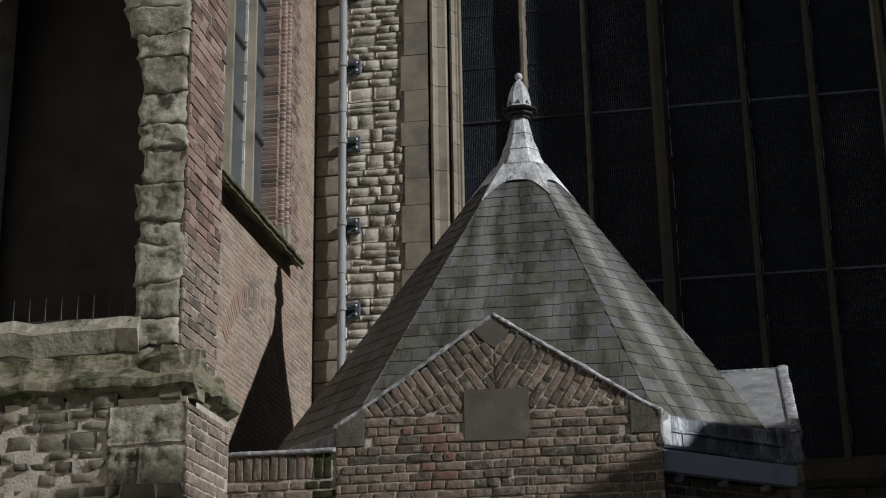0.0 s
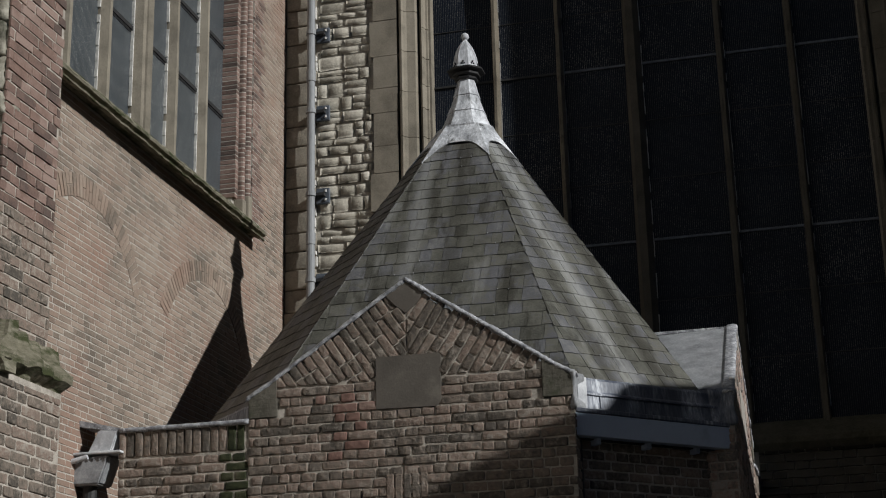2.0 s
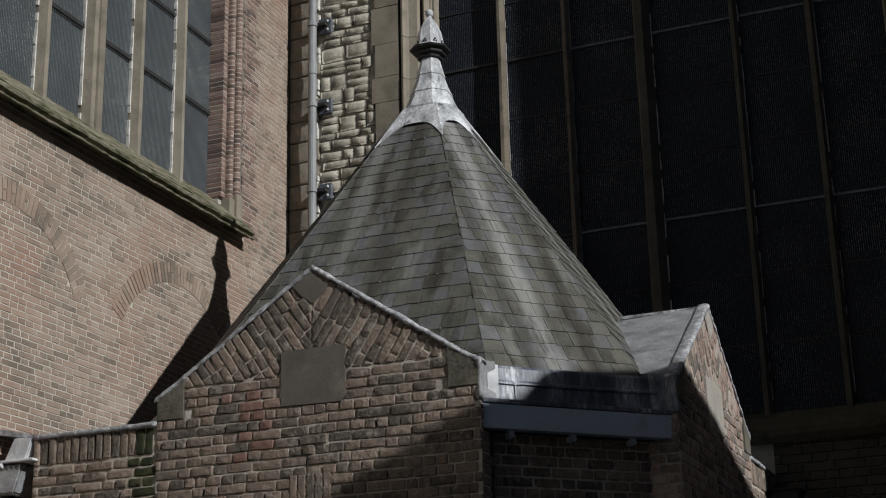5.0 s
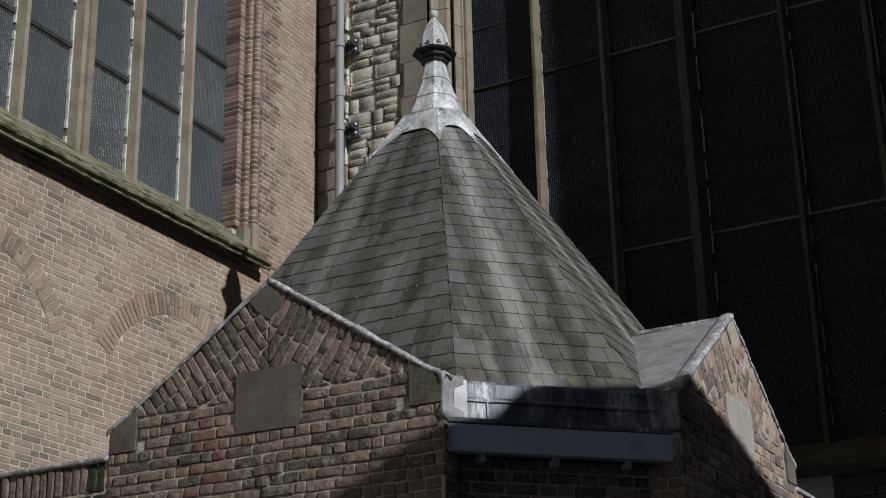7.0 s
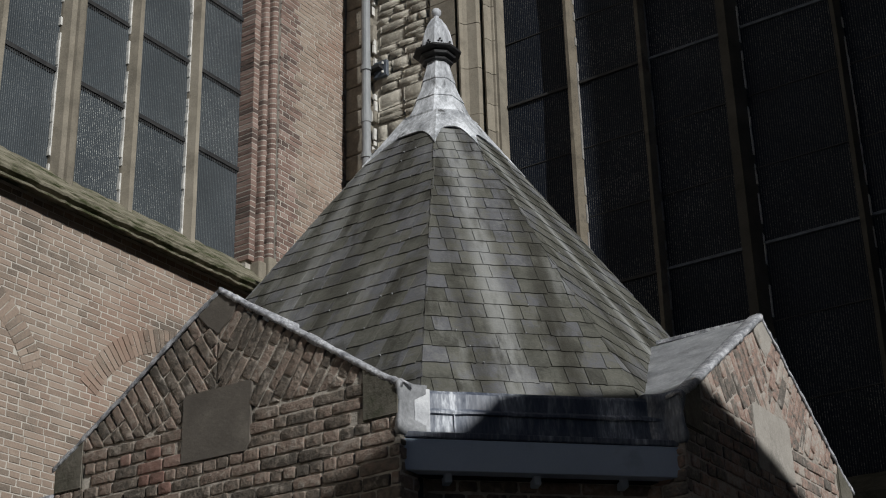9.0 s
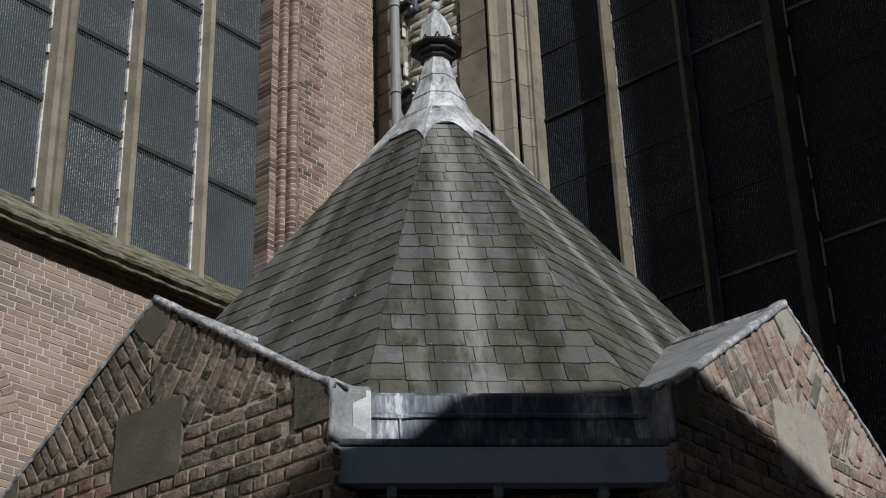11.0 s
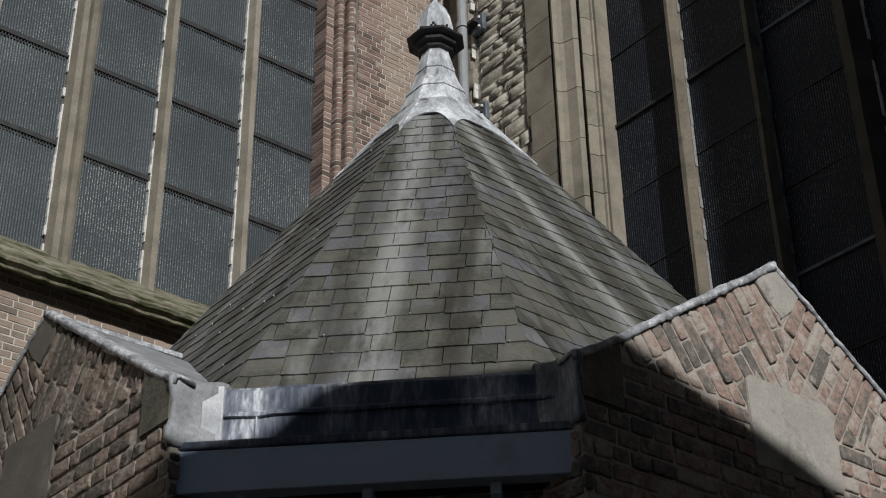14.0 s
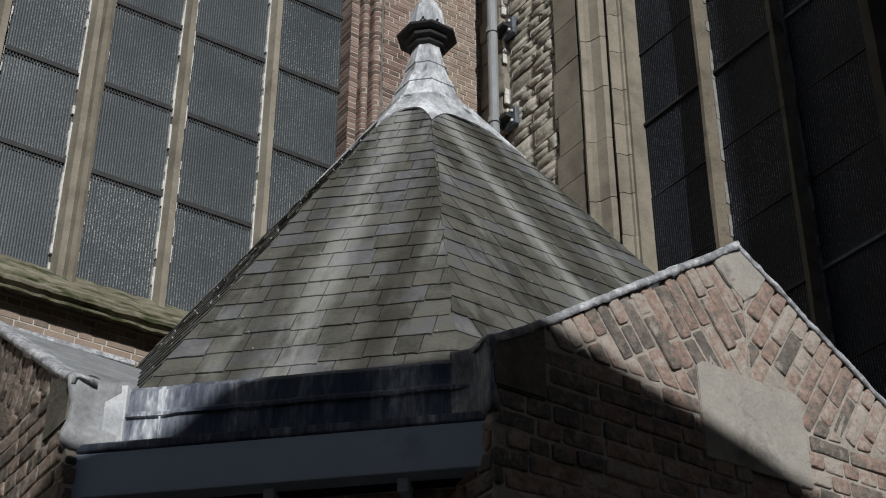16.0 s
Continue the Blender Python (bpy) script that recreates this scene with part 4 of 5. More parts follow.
# low walls that run on from the gables
for F, u0, u1, s in ((GABLE_A, -2.78, -1.5, -1), (GABLE_B, 1.5, 2.8, 1)):
    wall = part("low_wall", box(bmesh.new(), F, u0, u1, GROUND, -0.235, -0.3, -0.005), gable_mortar, chapel, "low brick wall with a soldier course and lead capping")
    lower = courses(u0, u1, -2.41, -0.495, 0.268, 0.087, 0.015, rng)
    soldiers, u = [], u0
    while u < u1 - 0.05:
        w = rng.uniform(0.072, 0.09)
        soldiers.append(rectangle(u, min(u + w - 0.012, u1), -0.485, -0.25 + rng.uniform(-0.008, 0.004)))
        u += w
    dry = [q for q in lower + soldiers if not -1.74 < centre(q)[0] < -1.5]
    moss = [q for q in lower + soldiers if -1.74 < centre(q)[0] < -1.5]
    pieces("brick", "brickwork", dry, F, -0.03, 0.009, gable_brick, wall, rng, 170, near=lambda q: -centre(q)[1], worn=0.006, edge=0.007, uneven=0.0035)
    pieces("brick", "brickwork", moss, F, -0.03, 0.009, moss_brick, wall, rng, 60, worn=0.006, edge=0.007, uneven=0.0035)
    bm = bmesh.new()
    rings = []
    for i in range(28):
        u = u0 + (u1 - u0) * i / 27
        j = rng.uniform(-0.006, 0.006)
        prof = [(-0.33, -0.05), (-0.33, 0.0), (-0.15, 0.02), (0.02, 0.012), (0.036 + j, -0.004), (0.03 + j, -0.034), (0.0, -0.03)]
        rings.append([bm.verts.new(F(u, -0.22 + v + j * 0.4, n)) for n, v in prof])
    for a, b in zip(rings, rings[1:]):
        for i in range(7):
            bm.faces.new((a[i], a[(i + 1) % 7], b[(i + 1) % 7], b[i]))
    bm.faces.new(rings[0])
    bm.faces.new(rings[-1][::-1])
    part("lead_capping", bm, lead, wall, "lead capping", smooth=True)

# ---- the slate roof: eight slopes ----
base, top = octagon(0.0), octagon(3.16)
for side in range(8):
    a, b, c, e = base[side], base[(side + 1) % 8], top[(side + 1) % 8], top[side]
    bm = bmesh.new()
    inward = Vector(((a + b).x, (a + b).y, 0)).normalized() * 0.02
    vs = [bm.verts.new(v - inward) for v in (a, b, c, e)]
    bm.faces.new(vs)
    bmesh.ops.solidify(bm, geom=list(bm.faces), thickness=0.03)
    slope_part = part("roof_slope", bm, (slate_a, slate_d, slate_b, slate_e)[side % 4], chapel, "roof slope of grey-green slates" if side < 4 or side == 7 else "")
    mid = (a + b) / 2
    along = (b - a).normalized()
    up = ((c + e) / 2 - mid)
    length = up.length
    up.normalize()
    out = along.cross(up).normalized()
    half0 = (b - a).length / 2
    shrink = (half0 - (c - e).length / 2) / length
    mat = (slate_a, slate_d, slate_b, slate_e, slate_a, slate_d, slate_b, slate_e)[side]
    # pieces of their own on the two slopes nearest the path
    single = side in (0, 1, 2)
    count, allv, allf, hooks = 0, [], [], []
    s, row = -0.02, 0
    while s < length - 0.02:
        exposed = 0.19 - 0.0016 * row
        half = half0 - shrink * max(s, 0)
        region = [(-half0 - 0.014, 0 - 0.03), (half0 + 0.014, 0 - 0.03), (half0 + 0.014 - shrink * length, length), (-half0 - 0.014 + shrink * length, length)]
        u = -half - rng.uniform(0.0, 0.2)
        while u < half:
            w = rng.choice((0.12, 0.14, 0.16, 0.18, 0.20, 0.23)) * (1.0 if row < 11 else 0.9)
            drop = rng.uniform(-0.010, 0.010)
            chip = [(u + (w - 0.006) * k + rng.uniform(-0.012, 0.012), s + drop + rng.uniform(-0.003, 0.006)) for k in (0.2, 0.5, 0.8)]
            q = clip([(u + 0.001, s + drop + rng.uniform(0, 0.006)), *chip, (u + w - 0.004, s + drop + rng.uniform(-0.008, 0.008)), (u + w - 0.004, s + exposed + 0.05), (u, s + exposed + 0.05)], region)
            if single and rng.random() < 0.16 and abs(u) < half - 0.08:
                hooks.append((u + rng.uniform(-0.01, 0.05), s + drop))
            u += w
            if len(q) < 3 or area(q) < 0.003:
                continue
            n = len(q)
            lift = rng.uniform(0.0, 0.004)

            def put(x, y, thick):
                k = 1 - (y - s) / (exposed + 0.05)
                return mid + along * x + up * y + out * (0.002 + (0.007 + lift) * k + thick)
            verts = [put(x, y, 0.0) for x, y in q] + [put(x, y, 0.0055) for x, y in q]
            faces = [tuple(range(n, 2 * n))] + [(i, (i + 1) % n, n + (i + 1) % n, n + i) for i in range(n)]
            if single and count < 190:
                part("slate", mesh_of("slate", verts, faces, mat), mat, slope_part)
                count += 1
            else:
                k = len(allv)
                allv += verts
                allf += [tuple(i + k for i in f) for f in faces]
        s += exposed
        row += 1
    if hooks:
        hv, hf = [], []
        for x, y in hooks:
            k = len(hv)
            hv += [mid + along * (x + dx) + up * (y + dy) + out * h for h in (0.012, 0.0225) for dx, dy in ((-0.003, -0.003), (0.003, -0.003), (0.003, 0.008), (-0.003, 0.008))]
            hf += [(k + 4, k + 5, k + 6, k + 7), (k, k + 1, k + 5, k + 4), (k + 1, k + 2, k + 6, k + 5), (k + 3, k, k + 4, k + 7)]
        tagged(part("hook_metalwork", mesh_of("hook_metalwork", hv, hf, lead_grey), lead_grey, slope_part), kind="stuff")
    if allv:
        tagged(part("slating", mesh_of("slating", allv, allf, mat), mat, slope_part), kind="stuff")
# ---- lead cap and finial ----
bm = bmesh.new()
for side in range(8):
    j = (side + 1) % 8
    row = []
    for i in range(25):
        k = i / 24
        low_z = 2.935 + 0.24 * (1 - abs(2 * k - 1) ** 4) + 0.03 * abs(math.sin(k * math.pi))
        column = []
        for z in (low_z, low_z * 0.5 + 3.475 * 0.5, 3.475):
            ring = octagon(z, roof_r(z) + 0.026)
            column.append(bm.verts.new(ring[side].lerp(ring[j], k)))
        row.append(column)
    for p, q in zip(row, row[1:]):
        bm.faces.new((p[0], q[0], q[1], p[1]))
        bm.faces.new((p[1], q[1], q[2], p[2]))
bmesh.ops.remove_doubles(bm, verts=bm.verts, dist=0.004)
bmesh.ops.solidify(bm, geom=list(bm.faces), thickness=0.012)
part("lead_skirt", bm, lead_streaked, chapel, "scalloped white-streaked lead skirt under the spirelet")


def lathe(profile, n=8, ratio=0.46):
    bm = bmesh.new()
    rings = []
    for r, z in profile:
        if n == 8:
            rings.append([bm.verts.new(v) for v in octagon(z, r, ratio)])
        else:
            rings.append([bm.verts.new((r * math.cos(a), r * math.sin(a), z)) for a in np.linspace(0, 2 * math.pi, n, endpoint=False)])
    m = len(rings[0])
    for p, q in zip(rings, rings[1:]):
        for i in range(m):
            bm.faces.new((p[i], p[(i + 1) % m], q[(i + 1) % m], q[i]))
    bm.faces.new(rings[0][::-1])
    bm.faces.new(rings[-1])
    return bm


part("spirelet", lathe([(0.30, 3.415), (0.315, 3.460), (0.318, 3.475), (0.288, 3.487), (0.245, 3.575), (0.205, 3.685), (0.213, 3.690), (0.168, 3.795), (0.138, 3.900), (0.145, 3.905), (0.117, 4.015), (0.1, 4.085), (0.095, 4.125)]), lead_streaked, chapel, "lead-clad bell-shaped spirelet, streaked white")
finial = part("finial", lathe([(0.09, 4.105), (0.125, 4.115), (0.13, 4.130), (0.11, 4.145), (0.15, 4.165), (0.155, 4.185), (0.11, 4.200), (0.2, 4.215), (0.205, 4.230), (0.155, 4.250)]), black_lead, chapel, "black moulded collar of the finial")
part("hood", lathe([(0.15, 4.245), (0.138, 4.285), (0.128, 4.365), (0.113, 4.445), (0.085, 4.525), (0.045, 4.595), (0.02, 4.625)]), lead_streaked, finial, "pale lead hood with small trefoils")
for i in range(8):
    a = octagon(4.295, 0.14, 0.46)
    p = (a[i] + a[(i + 1) % 8]) / 2
    bm = bmesh.new()
    for dx, dz in ((0, 0.018), (-0.014, -0.006), (0.014, -0.006)):
        t = (a[(i + 1) % 8] - a[i]).normalized()
        bmesh.ops.create_icosphere(bm, subdivisions=1, radius=0.012, matrix=Matrix.Translation(p + t * dx + Vector((0, 0, dz))))
    part("trefoil", bm, black_lead, finial)
bm = bmesh.new()
bmesh.ops.create_uvsphere(bm, u_segments=14, v_segments=9, radius=0.047, matrix=Matrix.Translation((0, 0, 4.675)))
part("ball", bm, lead_pale, finial, "pale lead ball", smooth=True)
part("neck", lathe([(0.03, 4.605), (0.02, 4.645), (0.024, 4.665)], 10), lead_pale, finial)

# ---- eaves between the gables: lead gutter, painted board, brackets ----
def eaves(D, full):
    gut = bmesh.new()
    rings = []
    for i in range(25):
        u = -0.80 + 1.60 * i / 24
        j = rng.uniform(-0.004, 0.004)
        prof = [(2.70, -0.32), (2.70, -0.02), (2.84, 0.0), (2.885, -0.004), (2.905 + j, -0.03), (2.915 + j, -0.13), (2.935, -0.15), (2.935 + j, -0.165), (2.918 + j, -0.17), (2.93 + j, -0.285), (2.93, -0.32)]
        rings.append([gut.verts.new(D(u, v + j * 0.5, n)) for n, v in prof])
    for a, b in zip(rings, rings[1:]):
        for i in range(11):
            gut.faces.new((a[i], a[(i + 1) % 11], b[(i + 1) % 11], b[i]))
    gut.faces.new(rings[0])
    gut.faces.new(rings[-1][::-1])
    gutter = part("gutter", gut, lead_gutter, chapel, "streaked sheet-lead gutter front")
    for u in (-0.55, -0.05, 0.42):
        part("lead_seam", box(bmesh.new(), D, u, u + 0.008, -0.285, -0.17, 2.9, 2.933, 0.002), lead_gutter, gutter)
    part("drip_edge", box(bmesh.new(), D, -0.88, 0.88, -0.345, -0.305, 2.72, 3.0, 0.008), lead_gutter, chapel, "dark lead drip edge")
    board = part("fascia_board", box(bmesh.new(), D, -0.93, 0.93, -0.55, -0.35, 2.70, 2.995, 0.006), board_paint, chapel, "smooth blue-grey painted board")
    part("soffit", box(bmesh.new(), D, -0.9, 0.9, -0.56, -0.535, 2.5, 2.9), black_wood, chapel)
    for u in (-0.62, -0.06, 0.50):
        part("bracket", box(bmesh.new(), D, u, u + 0.05, -0.605, -0.53, 2.84, 2.94, 0.008), board_paint, chapel, "small painted eaves bracket")
    wall = part("side_wall", box(bmesh.new(), D, -1.0, 1.0, GROUND, -0.56, 2.35, 2.84), gable_mortar, chapel, "brick side wall in shade under the eaves")
    if full:
        pieces("brick", "brickwork", courses(-0.92, 0.92, -2.2, -0.565, 0.265, 0.087, 0.014, rng), D, 2.82, 2.85, gable_brick, wall, rng, 200, near=lambda q: -centre(q)[1], worn=0.005, edge=0.008)
        part("corner_pier", box(bmesh.new(), D, -0.98, -0.74, GROUND, -0.56, 2.6, 2.90, 0.02), black_wood, chapel, "dark painted corner pier")
    # bent lead at both ends, where gutter meets gable
    for s in (-1, 1) if full else ():
        cheek = bmesh.new()
        rings = []
        for v, grow in ((-0.33, 0.0), (-0.31, 0.022), (-0.27, 0.026), (-0.2, -0.004), (-0.12, -0.008), (-0.05, 0.018), (-0.01, 0.024), (0.02, -0.01), (0.03, -0.06)):
            plan = [(0.70, 2.72), (0.72, 2.925), (0.80, 2.94), (0.835, 2.965), (0.87, 3.005), (0.892, 3.04), (0.912, 3.048), (0.925, 3.03), (0.935, 2.9), (0.9, 2.72)]
            rings.append([cheek.verts.new(D(s * (u + grow * 0.3), v + rng.uniform(-0.003, 0.003), n + (grow if n > 2.8 else 0))) for u, n in plan])
        m = len(rings[0])
        for a, b in zip(rings, rings[1:]):
            for i in range(m):
                cheek.faces.new((a[i], a[(i + 1) % m], b[(i + 1) % m], b[i]))
        cheek.faces.new(rings[0])
        cheek.faces.new(rings[-1][::-1])
        if s < 0:
            part("lead_strip", box(bmesh.new(), D, -0.80, -0.70, -0.315, -0.012, 2.8, 2.943, 0.006), lead_pale, chapel, "upright strip of pale lead")
        part("lead_cheek", cheek, lead_grey if s < 0 else lead_gutter, chapel, "bent sheet-lead cheek at the gable foot", smooth=True)


DIAG_L = frame_at((0, 0, 0), (0.7071, -0.7071, 0), (-0.7071, -0.7071, 0))
DIAG_R = frame_at((0, 0, 0), (-0.7071, 0.7071, 0), (0.7071, 0.7071, 0))
eaves(DIAG, True)
eaves(DIAG_L, False)
eaves(DIAG_R, False)

# ---- rain hopper at the end of the low wall ----
hopper = tagged(thing("rain_hopper", "", ""), "grey lead rain hopper and pipe beside the low wall", "rain hopper")
bm = prism(bmesh.new(), GABLE_A, [(-3.10, -0.44), (-2.86, -0.44), (-2.79, -0.23), (-2.99, -0.21)], -0.2, 0.03)
bmesh.ops.bevel(bm, geom=list(bm.edges), offset=0.012, segments=2, affect="EDGES")
part("chute", bm, lead_pale, hopper, "pale lead chute")
part("rim", box(bmesh.new(), GABLE_A, -3.46, -2.73, -0.445, -0.42, -0.26, 0.09, 0.008), lead_pale, hopper)
bm = prism(bmesh.new(), GABLE_A, [(-3.30, -0.72), (-2.95, -0.72), (-2.86, -0.46), (-3.40, -0.46)], -0.22, 0.05)
bmesh.ops.bevel(bm, geom=list(bm.edges), offset=0.015, segments=2, affect="EDGES")
part("box", bm, lead_grey, hopper, "tapered grey lead box")
for i in range(9):
    part("lead_tooth", prism(bmesh.new(), GABLE_A, [(-3.38 + i * 0.058, -0.465), (-3.33 + i * 0.058, -0.465), (-3.355 + i * 0.058, -0.50)], 0.05, 0.06), lead_grey, hopper)
part("pipe", tube(bmesh.new(), -3.1, -2.7, GROUND, -0.70, 0.07), black_lead, hopper)
part("apron", prism(bmesh.new(), GABLE_A, [(-3.42, -0.05), (-2.78, -0.20), (-2.78, -0.235), (-3.42, -0.12)], -0.3, 0.0), lead, hopper, "lead apron behind the hopper")
part("spout", tube(bmesh.new(), 0, 0, 0, 0.2, 0.024), lead_pale, hopper).matrix_world = look((-3.05, -2.88, -0.47), (-2.3, -2.84, -0.30))

far_hopper = tagged(thing("rain_hopper", "", ""), "dark iron rain hopper and pipe in shade", "rain hopper")
bm = prism(bmesh.new(), frame_at((2.78, 0, 0), (1, 0, 0), (0, 1, 0)), [(0.10, -0.80), (0.24, -0.80), (0.33, -0.66), (0.33, -0.45), (0.012, -0.45), (0.012, -0.66)], 2.32, 2.68)
bmesh.ops.bevel(bm, geom=list(bm.edges), offset=0.012, segments=2, affect="EDGES")
part("box", bm, black_lead, far_hopper)
part("rim", box(bmesh.new(), GABLE_B, 2.29, 2.71, -0.458, -0.435, 0.012, 0.35, 0.006), black_lead, far_hopper)
part("pipe", tube(bmesh.new(), 2.95, 2.5, GROUND, -0.78, 0.055), black_lead, far_hopper)
# ---- weathered stone pier in front of the west wall ----
pier = tagged(thing("ruined_pier", "", ""), "weathered stone and brick pier with a dark opening", "pier")
PIER_S = frame_at((0, -7.63, 0), (1, 0, 0), (0, -1, 0))
PIER_E = frame_at((-1.3, 0, 0), (0, 1, 0), (1, 0, 0))
bm = bmesh.new()
box(bm, PIER_S, -1.62, -1.32, GROUND, 6.5, -0.72, -0.02)
box(bm, PIER_S, -6.0, -1.62, GROUND, -0.36, -0.72, -0.02)
box(bm, PIER_S, -6.0, -1.62, 3.2, 6.5, -0.72, -0.02)
core = part("core", bm, gable_mortar, pier)
part("lower_core", box(bmesh.new(), PIER_S, -6.0, -1.24, GROUND, -0.82, -0.8, 0.05), gable_mortar, pier)
# Near-black sheet stands in for the shade inside the opening.
part("recess", box(bmesh.new(), PIER_S, -6.0, -1.6, -0.4, 3.3, -0.70, -0.55), recess_shade, pier, "back of the opening, coloured dark for shade")
quoins, v = [], -0.62
k = 0
while v < 4.2:
    h = rng.uniform(0.15, 0.26)
    quoins.append((v, h, rng.uniform(0.0, 0.07) + max(0.0, v - 1.3) ** 2 * 0.5))
    v += h
box_left = box(bmesh.new(), PIER_S, -6.0, -2.86, -0.4, 3.3, -0.72, -0.03)
part("side_pier", box_left, gable_mortar, pier)
far_side = []
for v, h, extra in quoins:
    far_side.append([(-3.26 + rng.uniform(-0.08, 0.04), v), (-2.85 + extra * 0.3, v), (-2.85 + extra * 0.3, v + h - 0.012), (-3.24 + rng.uniform(-0.08, 0.04), v + h - 0.012)])
    far_side.append([(-3.7, v), (far_side[-1][0][0] - 0.015, v), (far_side[-1][3][0] - 0.015, v + h - 0.012), (-3.7, v + h - 0.012)])
rough_stones("quoin", far_side, PIER_S, -0.06, 0.0, pale_rough, pier, rng, 0.025, 0.02, 9)
for v, h, extra in quoins:
    bm = box(bmesh.new(), PIER_S, -1.60 - extra, -1.335, v, v + h - 0.012, -0.16, 0.01 + rng.uniform(-0.015, 0.02))
    bmesh.ops.subdivide_edges(bm, edges=list(bm.edges), cuts=8, use_grid_fill=True)
    for w in bm.verts:
        w.co += Vector(noise.noise_vector(w.co * 6)) * 0.03 + Vector(noise.noise_vector(w.co * 19)) * 0.022 + Vector(noise.noise_vector(w.co * 45)) * 0.008
    part("quoin", bm, pale_rough, pier, smooth=True)
side = courses(-7.625, -6.91, -0.62, 4.0, 0.25, 0.075, 0.011, rng)
PIER_RED = 0.28
pieces("brick", "brickwork", [q for q in side if centre(q)[1] >= PIER_RED], PIER_E, -0.03, -0.012, red_brick, pier, rng, 150, near=lambda q: abs(centre(q)[1]), worn=0.004, edge=0.004)
pieces("brick", "brickwork", [q for q in side if centre(q)[1] < PIER_RED], PIER_E, -0.03, -0.012, gable_brick, pier, rng, 150, near=lambda q: abs(centre(q)[1]), worn=0.004, edge=0.004)
lower = courses(-7.69, -6.85, -2.4, -0.86, 0.25, 0.075, 0.011, rng)
pieces("brick", "brickwork", lower, frame_at((-1.22, 0, 0), (0, 1, 0), (1, 0, 0)), -0.03, -0.012, gable_brick, pier, rng, 120, near=lambda q: -centre(q)[1], worn=0.005, edge=0.004)
rubble, v = [], -2.3
while v < -0.85:
    h = rng.uniform(0.045, 0.12)
    u = -2.9 - rng.uniform(0, 0.1)
    while u < -1.28:
        w = rng.uniform(0.07, 0.24)
        k = [rng.uniform(-0.016, 0.016) for _ in range(4)]
        b = min(u + w - 0.012, -1.23)
        rubble.append([(u, v + k[0]), (b, v + k[1]), (b + k[2], v + h - 0.012), (u + k[3], v + h - 0.012)])
        u += w
    v += h
rubble = [q for q in rubble if not (centre(q)[0] > -1.72 and centre(q)[1] > -1.36)]
rough_stones("quoin", [[(-1.74, -1.11), (-1.235, -1.10), (-1.235, -0.86), (-1.73, -0.86)], [(-1.52, -1.36), (-1.235, -1.36), (-1.235, -1.12), (-1.53, -1.12)], [(-1.75, -1.36), (-1.54, -1.36), (-1.54, -1.13), (-1.75, -1.12)]], frame_at((0, -7.7, 0), (1, 0, 0), (0, -1, 0)), -0.04, 0.0, pale_rough, pier, rng, 0.015, 0.006, 13)
rough_stones("stone", rubble, frame_at((0, -7.688, 0), (1, 0, 0), (0, -1, 0)), -0.04, 0.0, pier_rubble, pier, rng, 0.014, 0.022)
LEDGE = [(-0.84, -0.1), (-0.84, 0.03), (-0.80, 0.045), (-0.77, 0.10), (-0.755, 0.125), (-0.70, 0.13), (-0.685, 0.11), (-0.62, 0.03), (-0.52, 0.01), (-0.5, -0.1)]
for F, u0, u1 in ((PIER_S, -3.0, -1.18), (PIER_E, -7.72, -6.80)):
    bm = bmesh.new()
    sweep(bm, F, LEDGE, [(u0 + (u1 - u0) * i / 70, 0.03 * noise.noise(Vector((i * 0.11, u0, 0))) + rng.uniform(-0.002, 0.002), 0.045 * noise.noise(Vector((i * 0.13, 5, u0))) + rng.uniform(-0.003, 0.003)) for i in range(71)])
    part("ledge", bm, mossy_stone, pier, "crumbling mossy moulded ledge")
bm = bmesh.new()
sweep(bm, PIER_S, [(-0.5, -0.1), (-0.5, 0.02), (-0.36, 0.07), (-0.27, 0.02), (-0.27, -0.5)], [(-3.0 + 1.42 * i / 10, rng.uniform(-0.02, 0.02), rng.uniform(-0.02, 0.02)) for i in range(11)])
part("opening_sill", bm, pale_rough, pier, "broken stone sill of the opening")
for i in range(9):
    part("spike", tube(bmesh.new(), -2.6 + i * 0.11, -7.55, -0.3, -0.09, 0.007, 0.002, 6), iron, pier)
part("spike_rail", box(bmesh.new(), PIER_S, -2.9, -1.62, -0.27, -0.245, -0.1, -0.07), iron, pier)

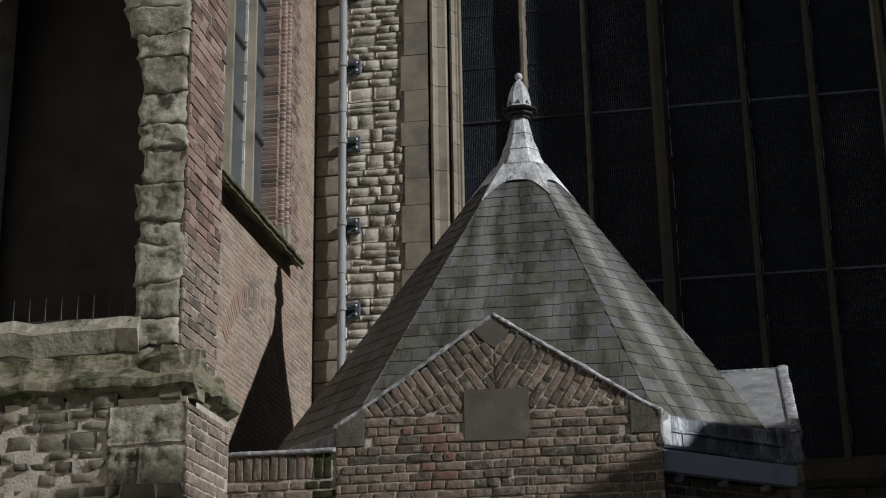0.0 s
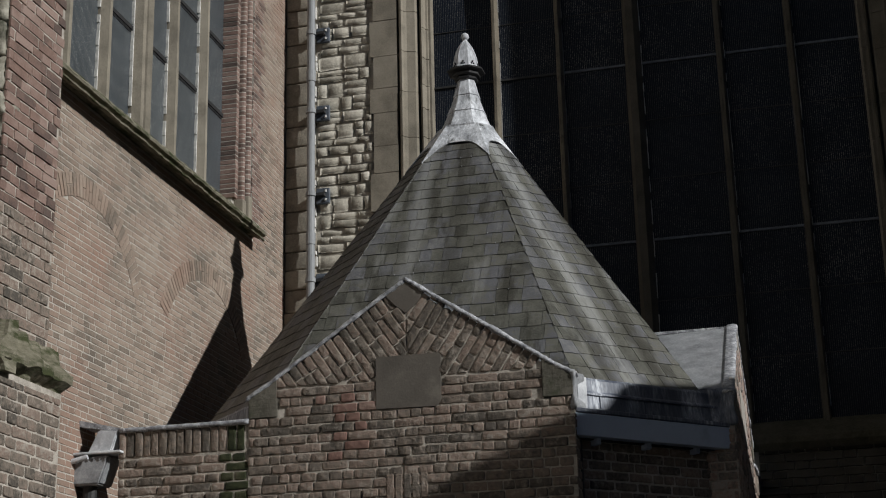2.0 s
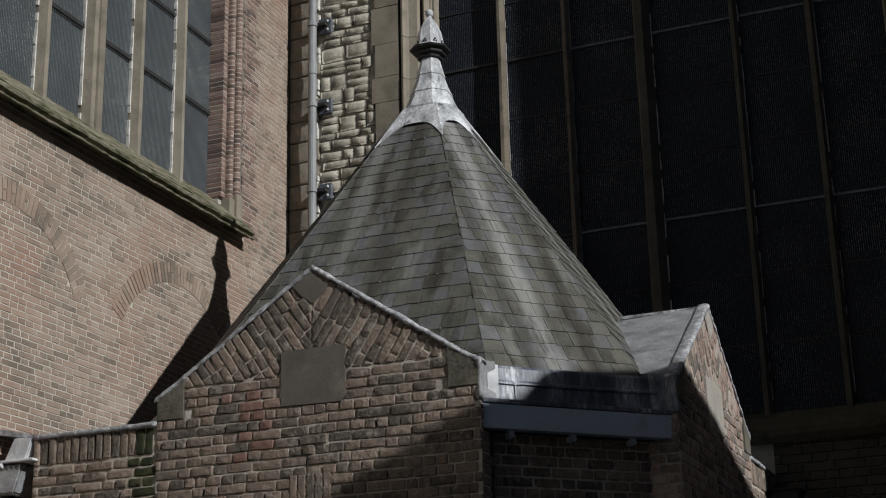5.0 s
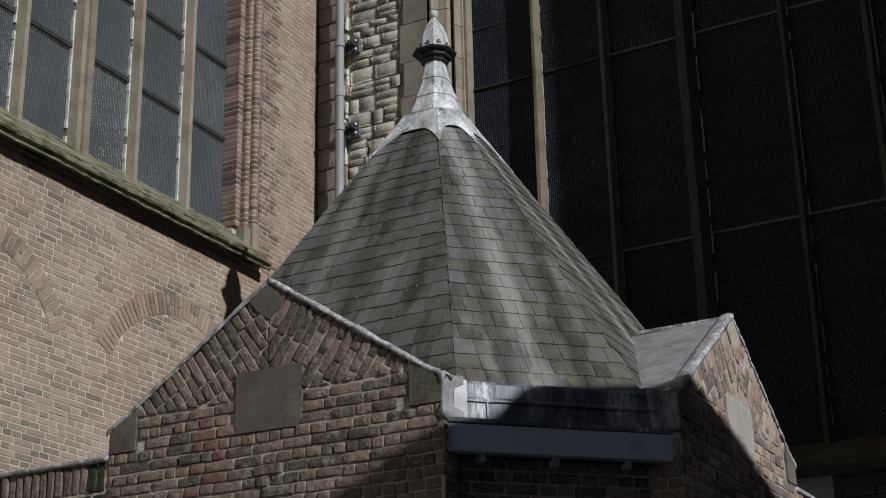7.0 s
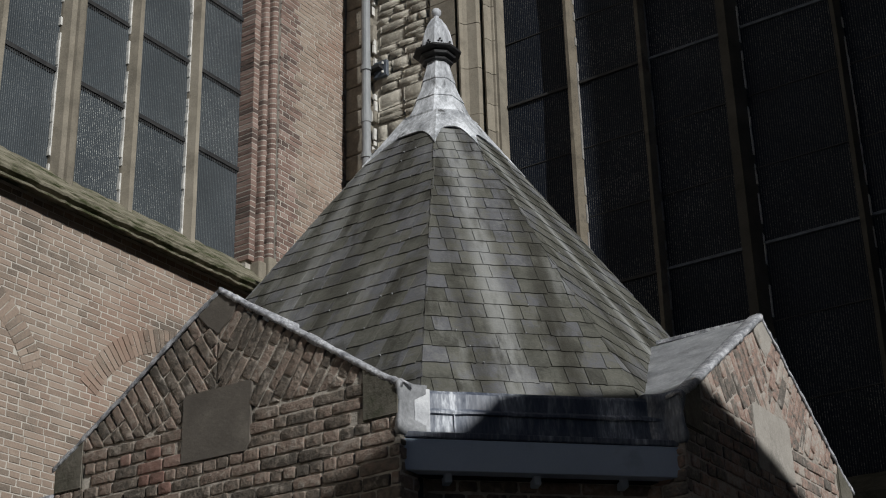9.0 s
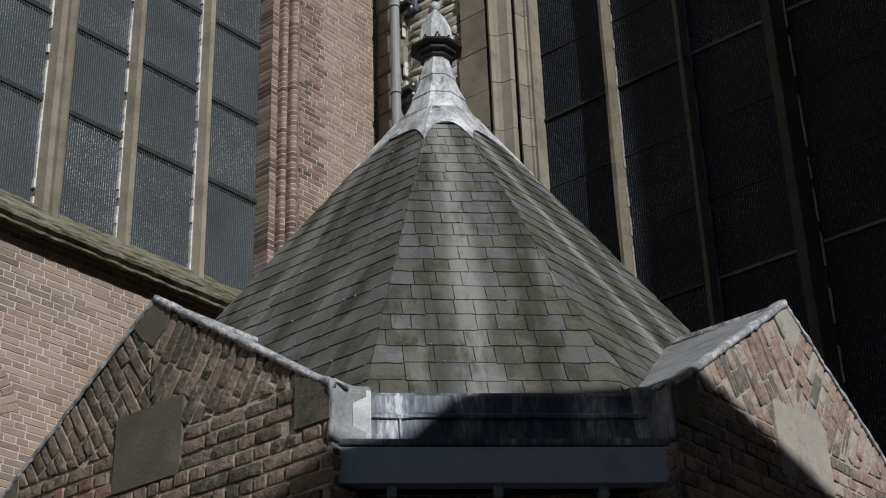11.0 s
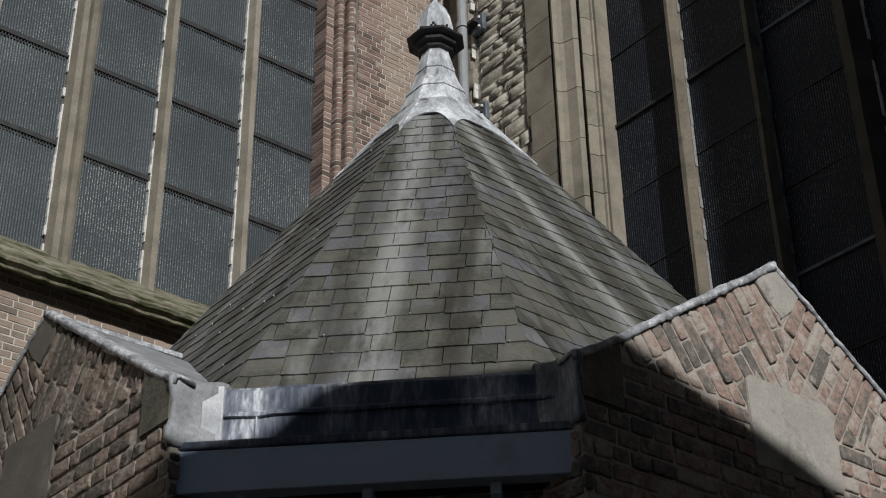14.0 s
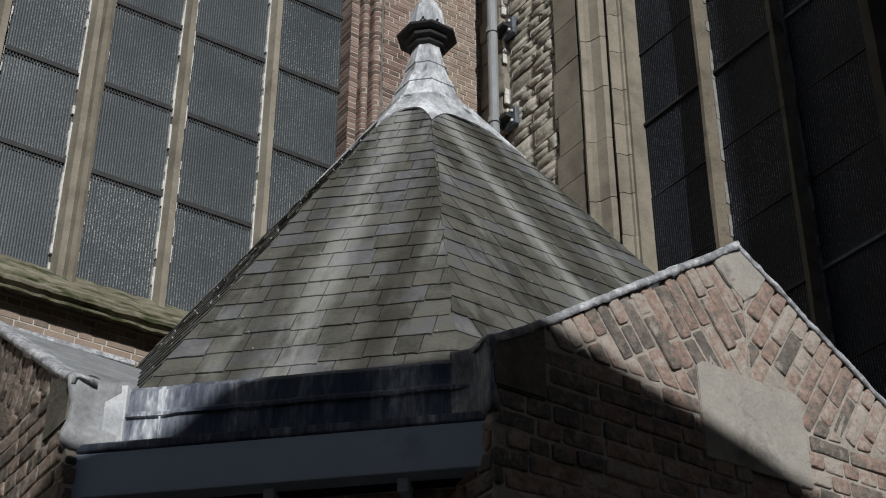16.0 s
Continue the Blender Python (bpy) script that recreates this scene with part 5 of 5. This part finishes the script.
# ---- added masses out of view, shaped so that their shade falls on the chapel ----
hx = Vector((SUN.x, SUN.y, 0)).normalized()
px = Vector((-hx.y, hx.x, 0))
BLOCKER = frame_at(hx * 12.5, px, hx)
rise = 12.5 * SUN.z / math.hypot(SUN.x, SUN.y)
house = tagged(thing("shade_caster", "", ""), "unseen added mass casting shade, built as a plastered house", "house")
# Top outline is fitted to the shade's edge on gables and gutter.
SHADE_EDGE = [(9.3, 2.60), (1.2, 1.50), (0.5, 1.395), (-0.2, 1.33), (-0.65, 1.275), (-0.95, 1.262), (-1.25, 1.24), (-1.5, 1.27), (-1.73, 1.47), (-2.5, 1.50), (-2.9, 1.58), (-14.3, 5.30)]
part("wall", prism(bmesh.new(), BLOCKER, [(-14, GROUND), (9, GROUND), *((max(-14, min(9, u)), rise - v - 0.06) for u, v in SHADE_EDGE)], 0.1, 8), plaster, house)
part("roof", prism(bmesh.new(), BLOCKER, [(u, rise - v) for u, v in SHADE_EDGE] + [(u, rise - v - 0.055) for u, v in reversed(SHADE_EDGE)], 0.0, 8.3), dark_wood, house)
# Added round top, for the rounded shade low on the pier.
round_top = [(-8.0 + 0.42 * math.cos(a), rise - 2.24 + 0.72 * math.sin(a)) for a in np.linspace(0, math.pi, 13)]
part("round_blocker", prism(bmesh.new(), BLOCKER, [(-8.42, rise - 4.4), (-7.58, rise - 4.4), *round_top], 0.3, 1.4), plaster, house, "unseen round-topped mass casting shade on the pier")
# Added row behind the viewer, unseen; it closes off the low sky.
HOUSES = [(-26, -14, 11.5), (-14, -3, 10.2), (-3, 9, 12.0), (9, 22, 10.6)]
for x0, x1, h in HOUSES:
    row = tagged(thing("unseen_house", "", ""), "added unseen house across the street behind the viewer", "house", group="houses across the street")
    SOUTH = frame_at((0, -27, 0), (1, 0, 0), (0, 1, 0))
    part("wall", box(bmesh.new(), SOUTH, x0 + 0.02, x1 - 0.02, GROUND, GROUND + h, -9, 0), plaster, row)
    part("roof", prism(bmesh.new(), frame_at(((x0 + x1) / 2, -27, 0), (0, 1, 0), (1, 0, 0)), [(0.3, GROUND + h), (-4.5, GROUND + h + 4), (-9.3, GROUND + h)], -(x1 - x0) / 2, (x1 - x0) / 2), dark_wood, row)
    for i in range(4):
        for z in (1.0, 4.4, 7.6):
            u = x0 + (x1 - x0) * (i + 0.3) / 4
            part("window", box(bmesh.new(), SOUTH, u, u + 1.1, GROUND + z, GROUND + z + 1.8, -0.1, 0.03), black_wood, row)
# Added tall block out of view; keeps the sun off the north window.
bm = box(bmesh.new(), WORLD, 5.45, 6.8, GROUND, 16, -2.9, -1.26)
box(bm, WORLD, 5.4, 6.85, GROUND, -2.5, -2.9, -1.1, 0.03)
tagged(part("church_buttress", bm, stone_rough), "unseen added block shading the north window, built as a stone buttress", "buttress")
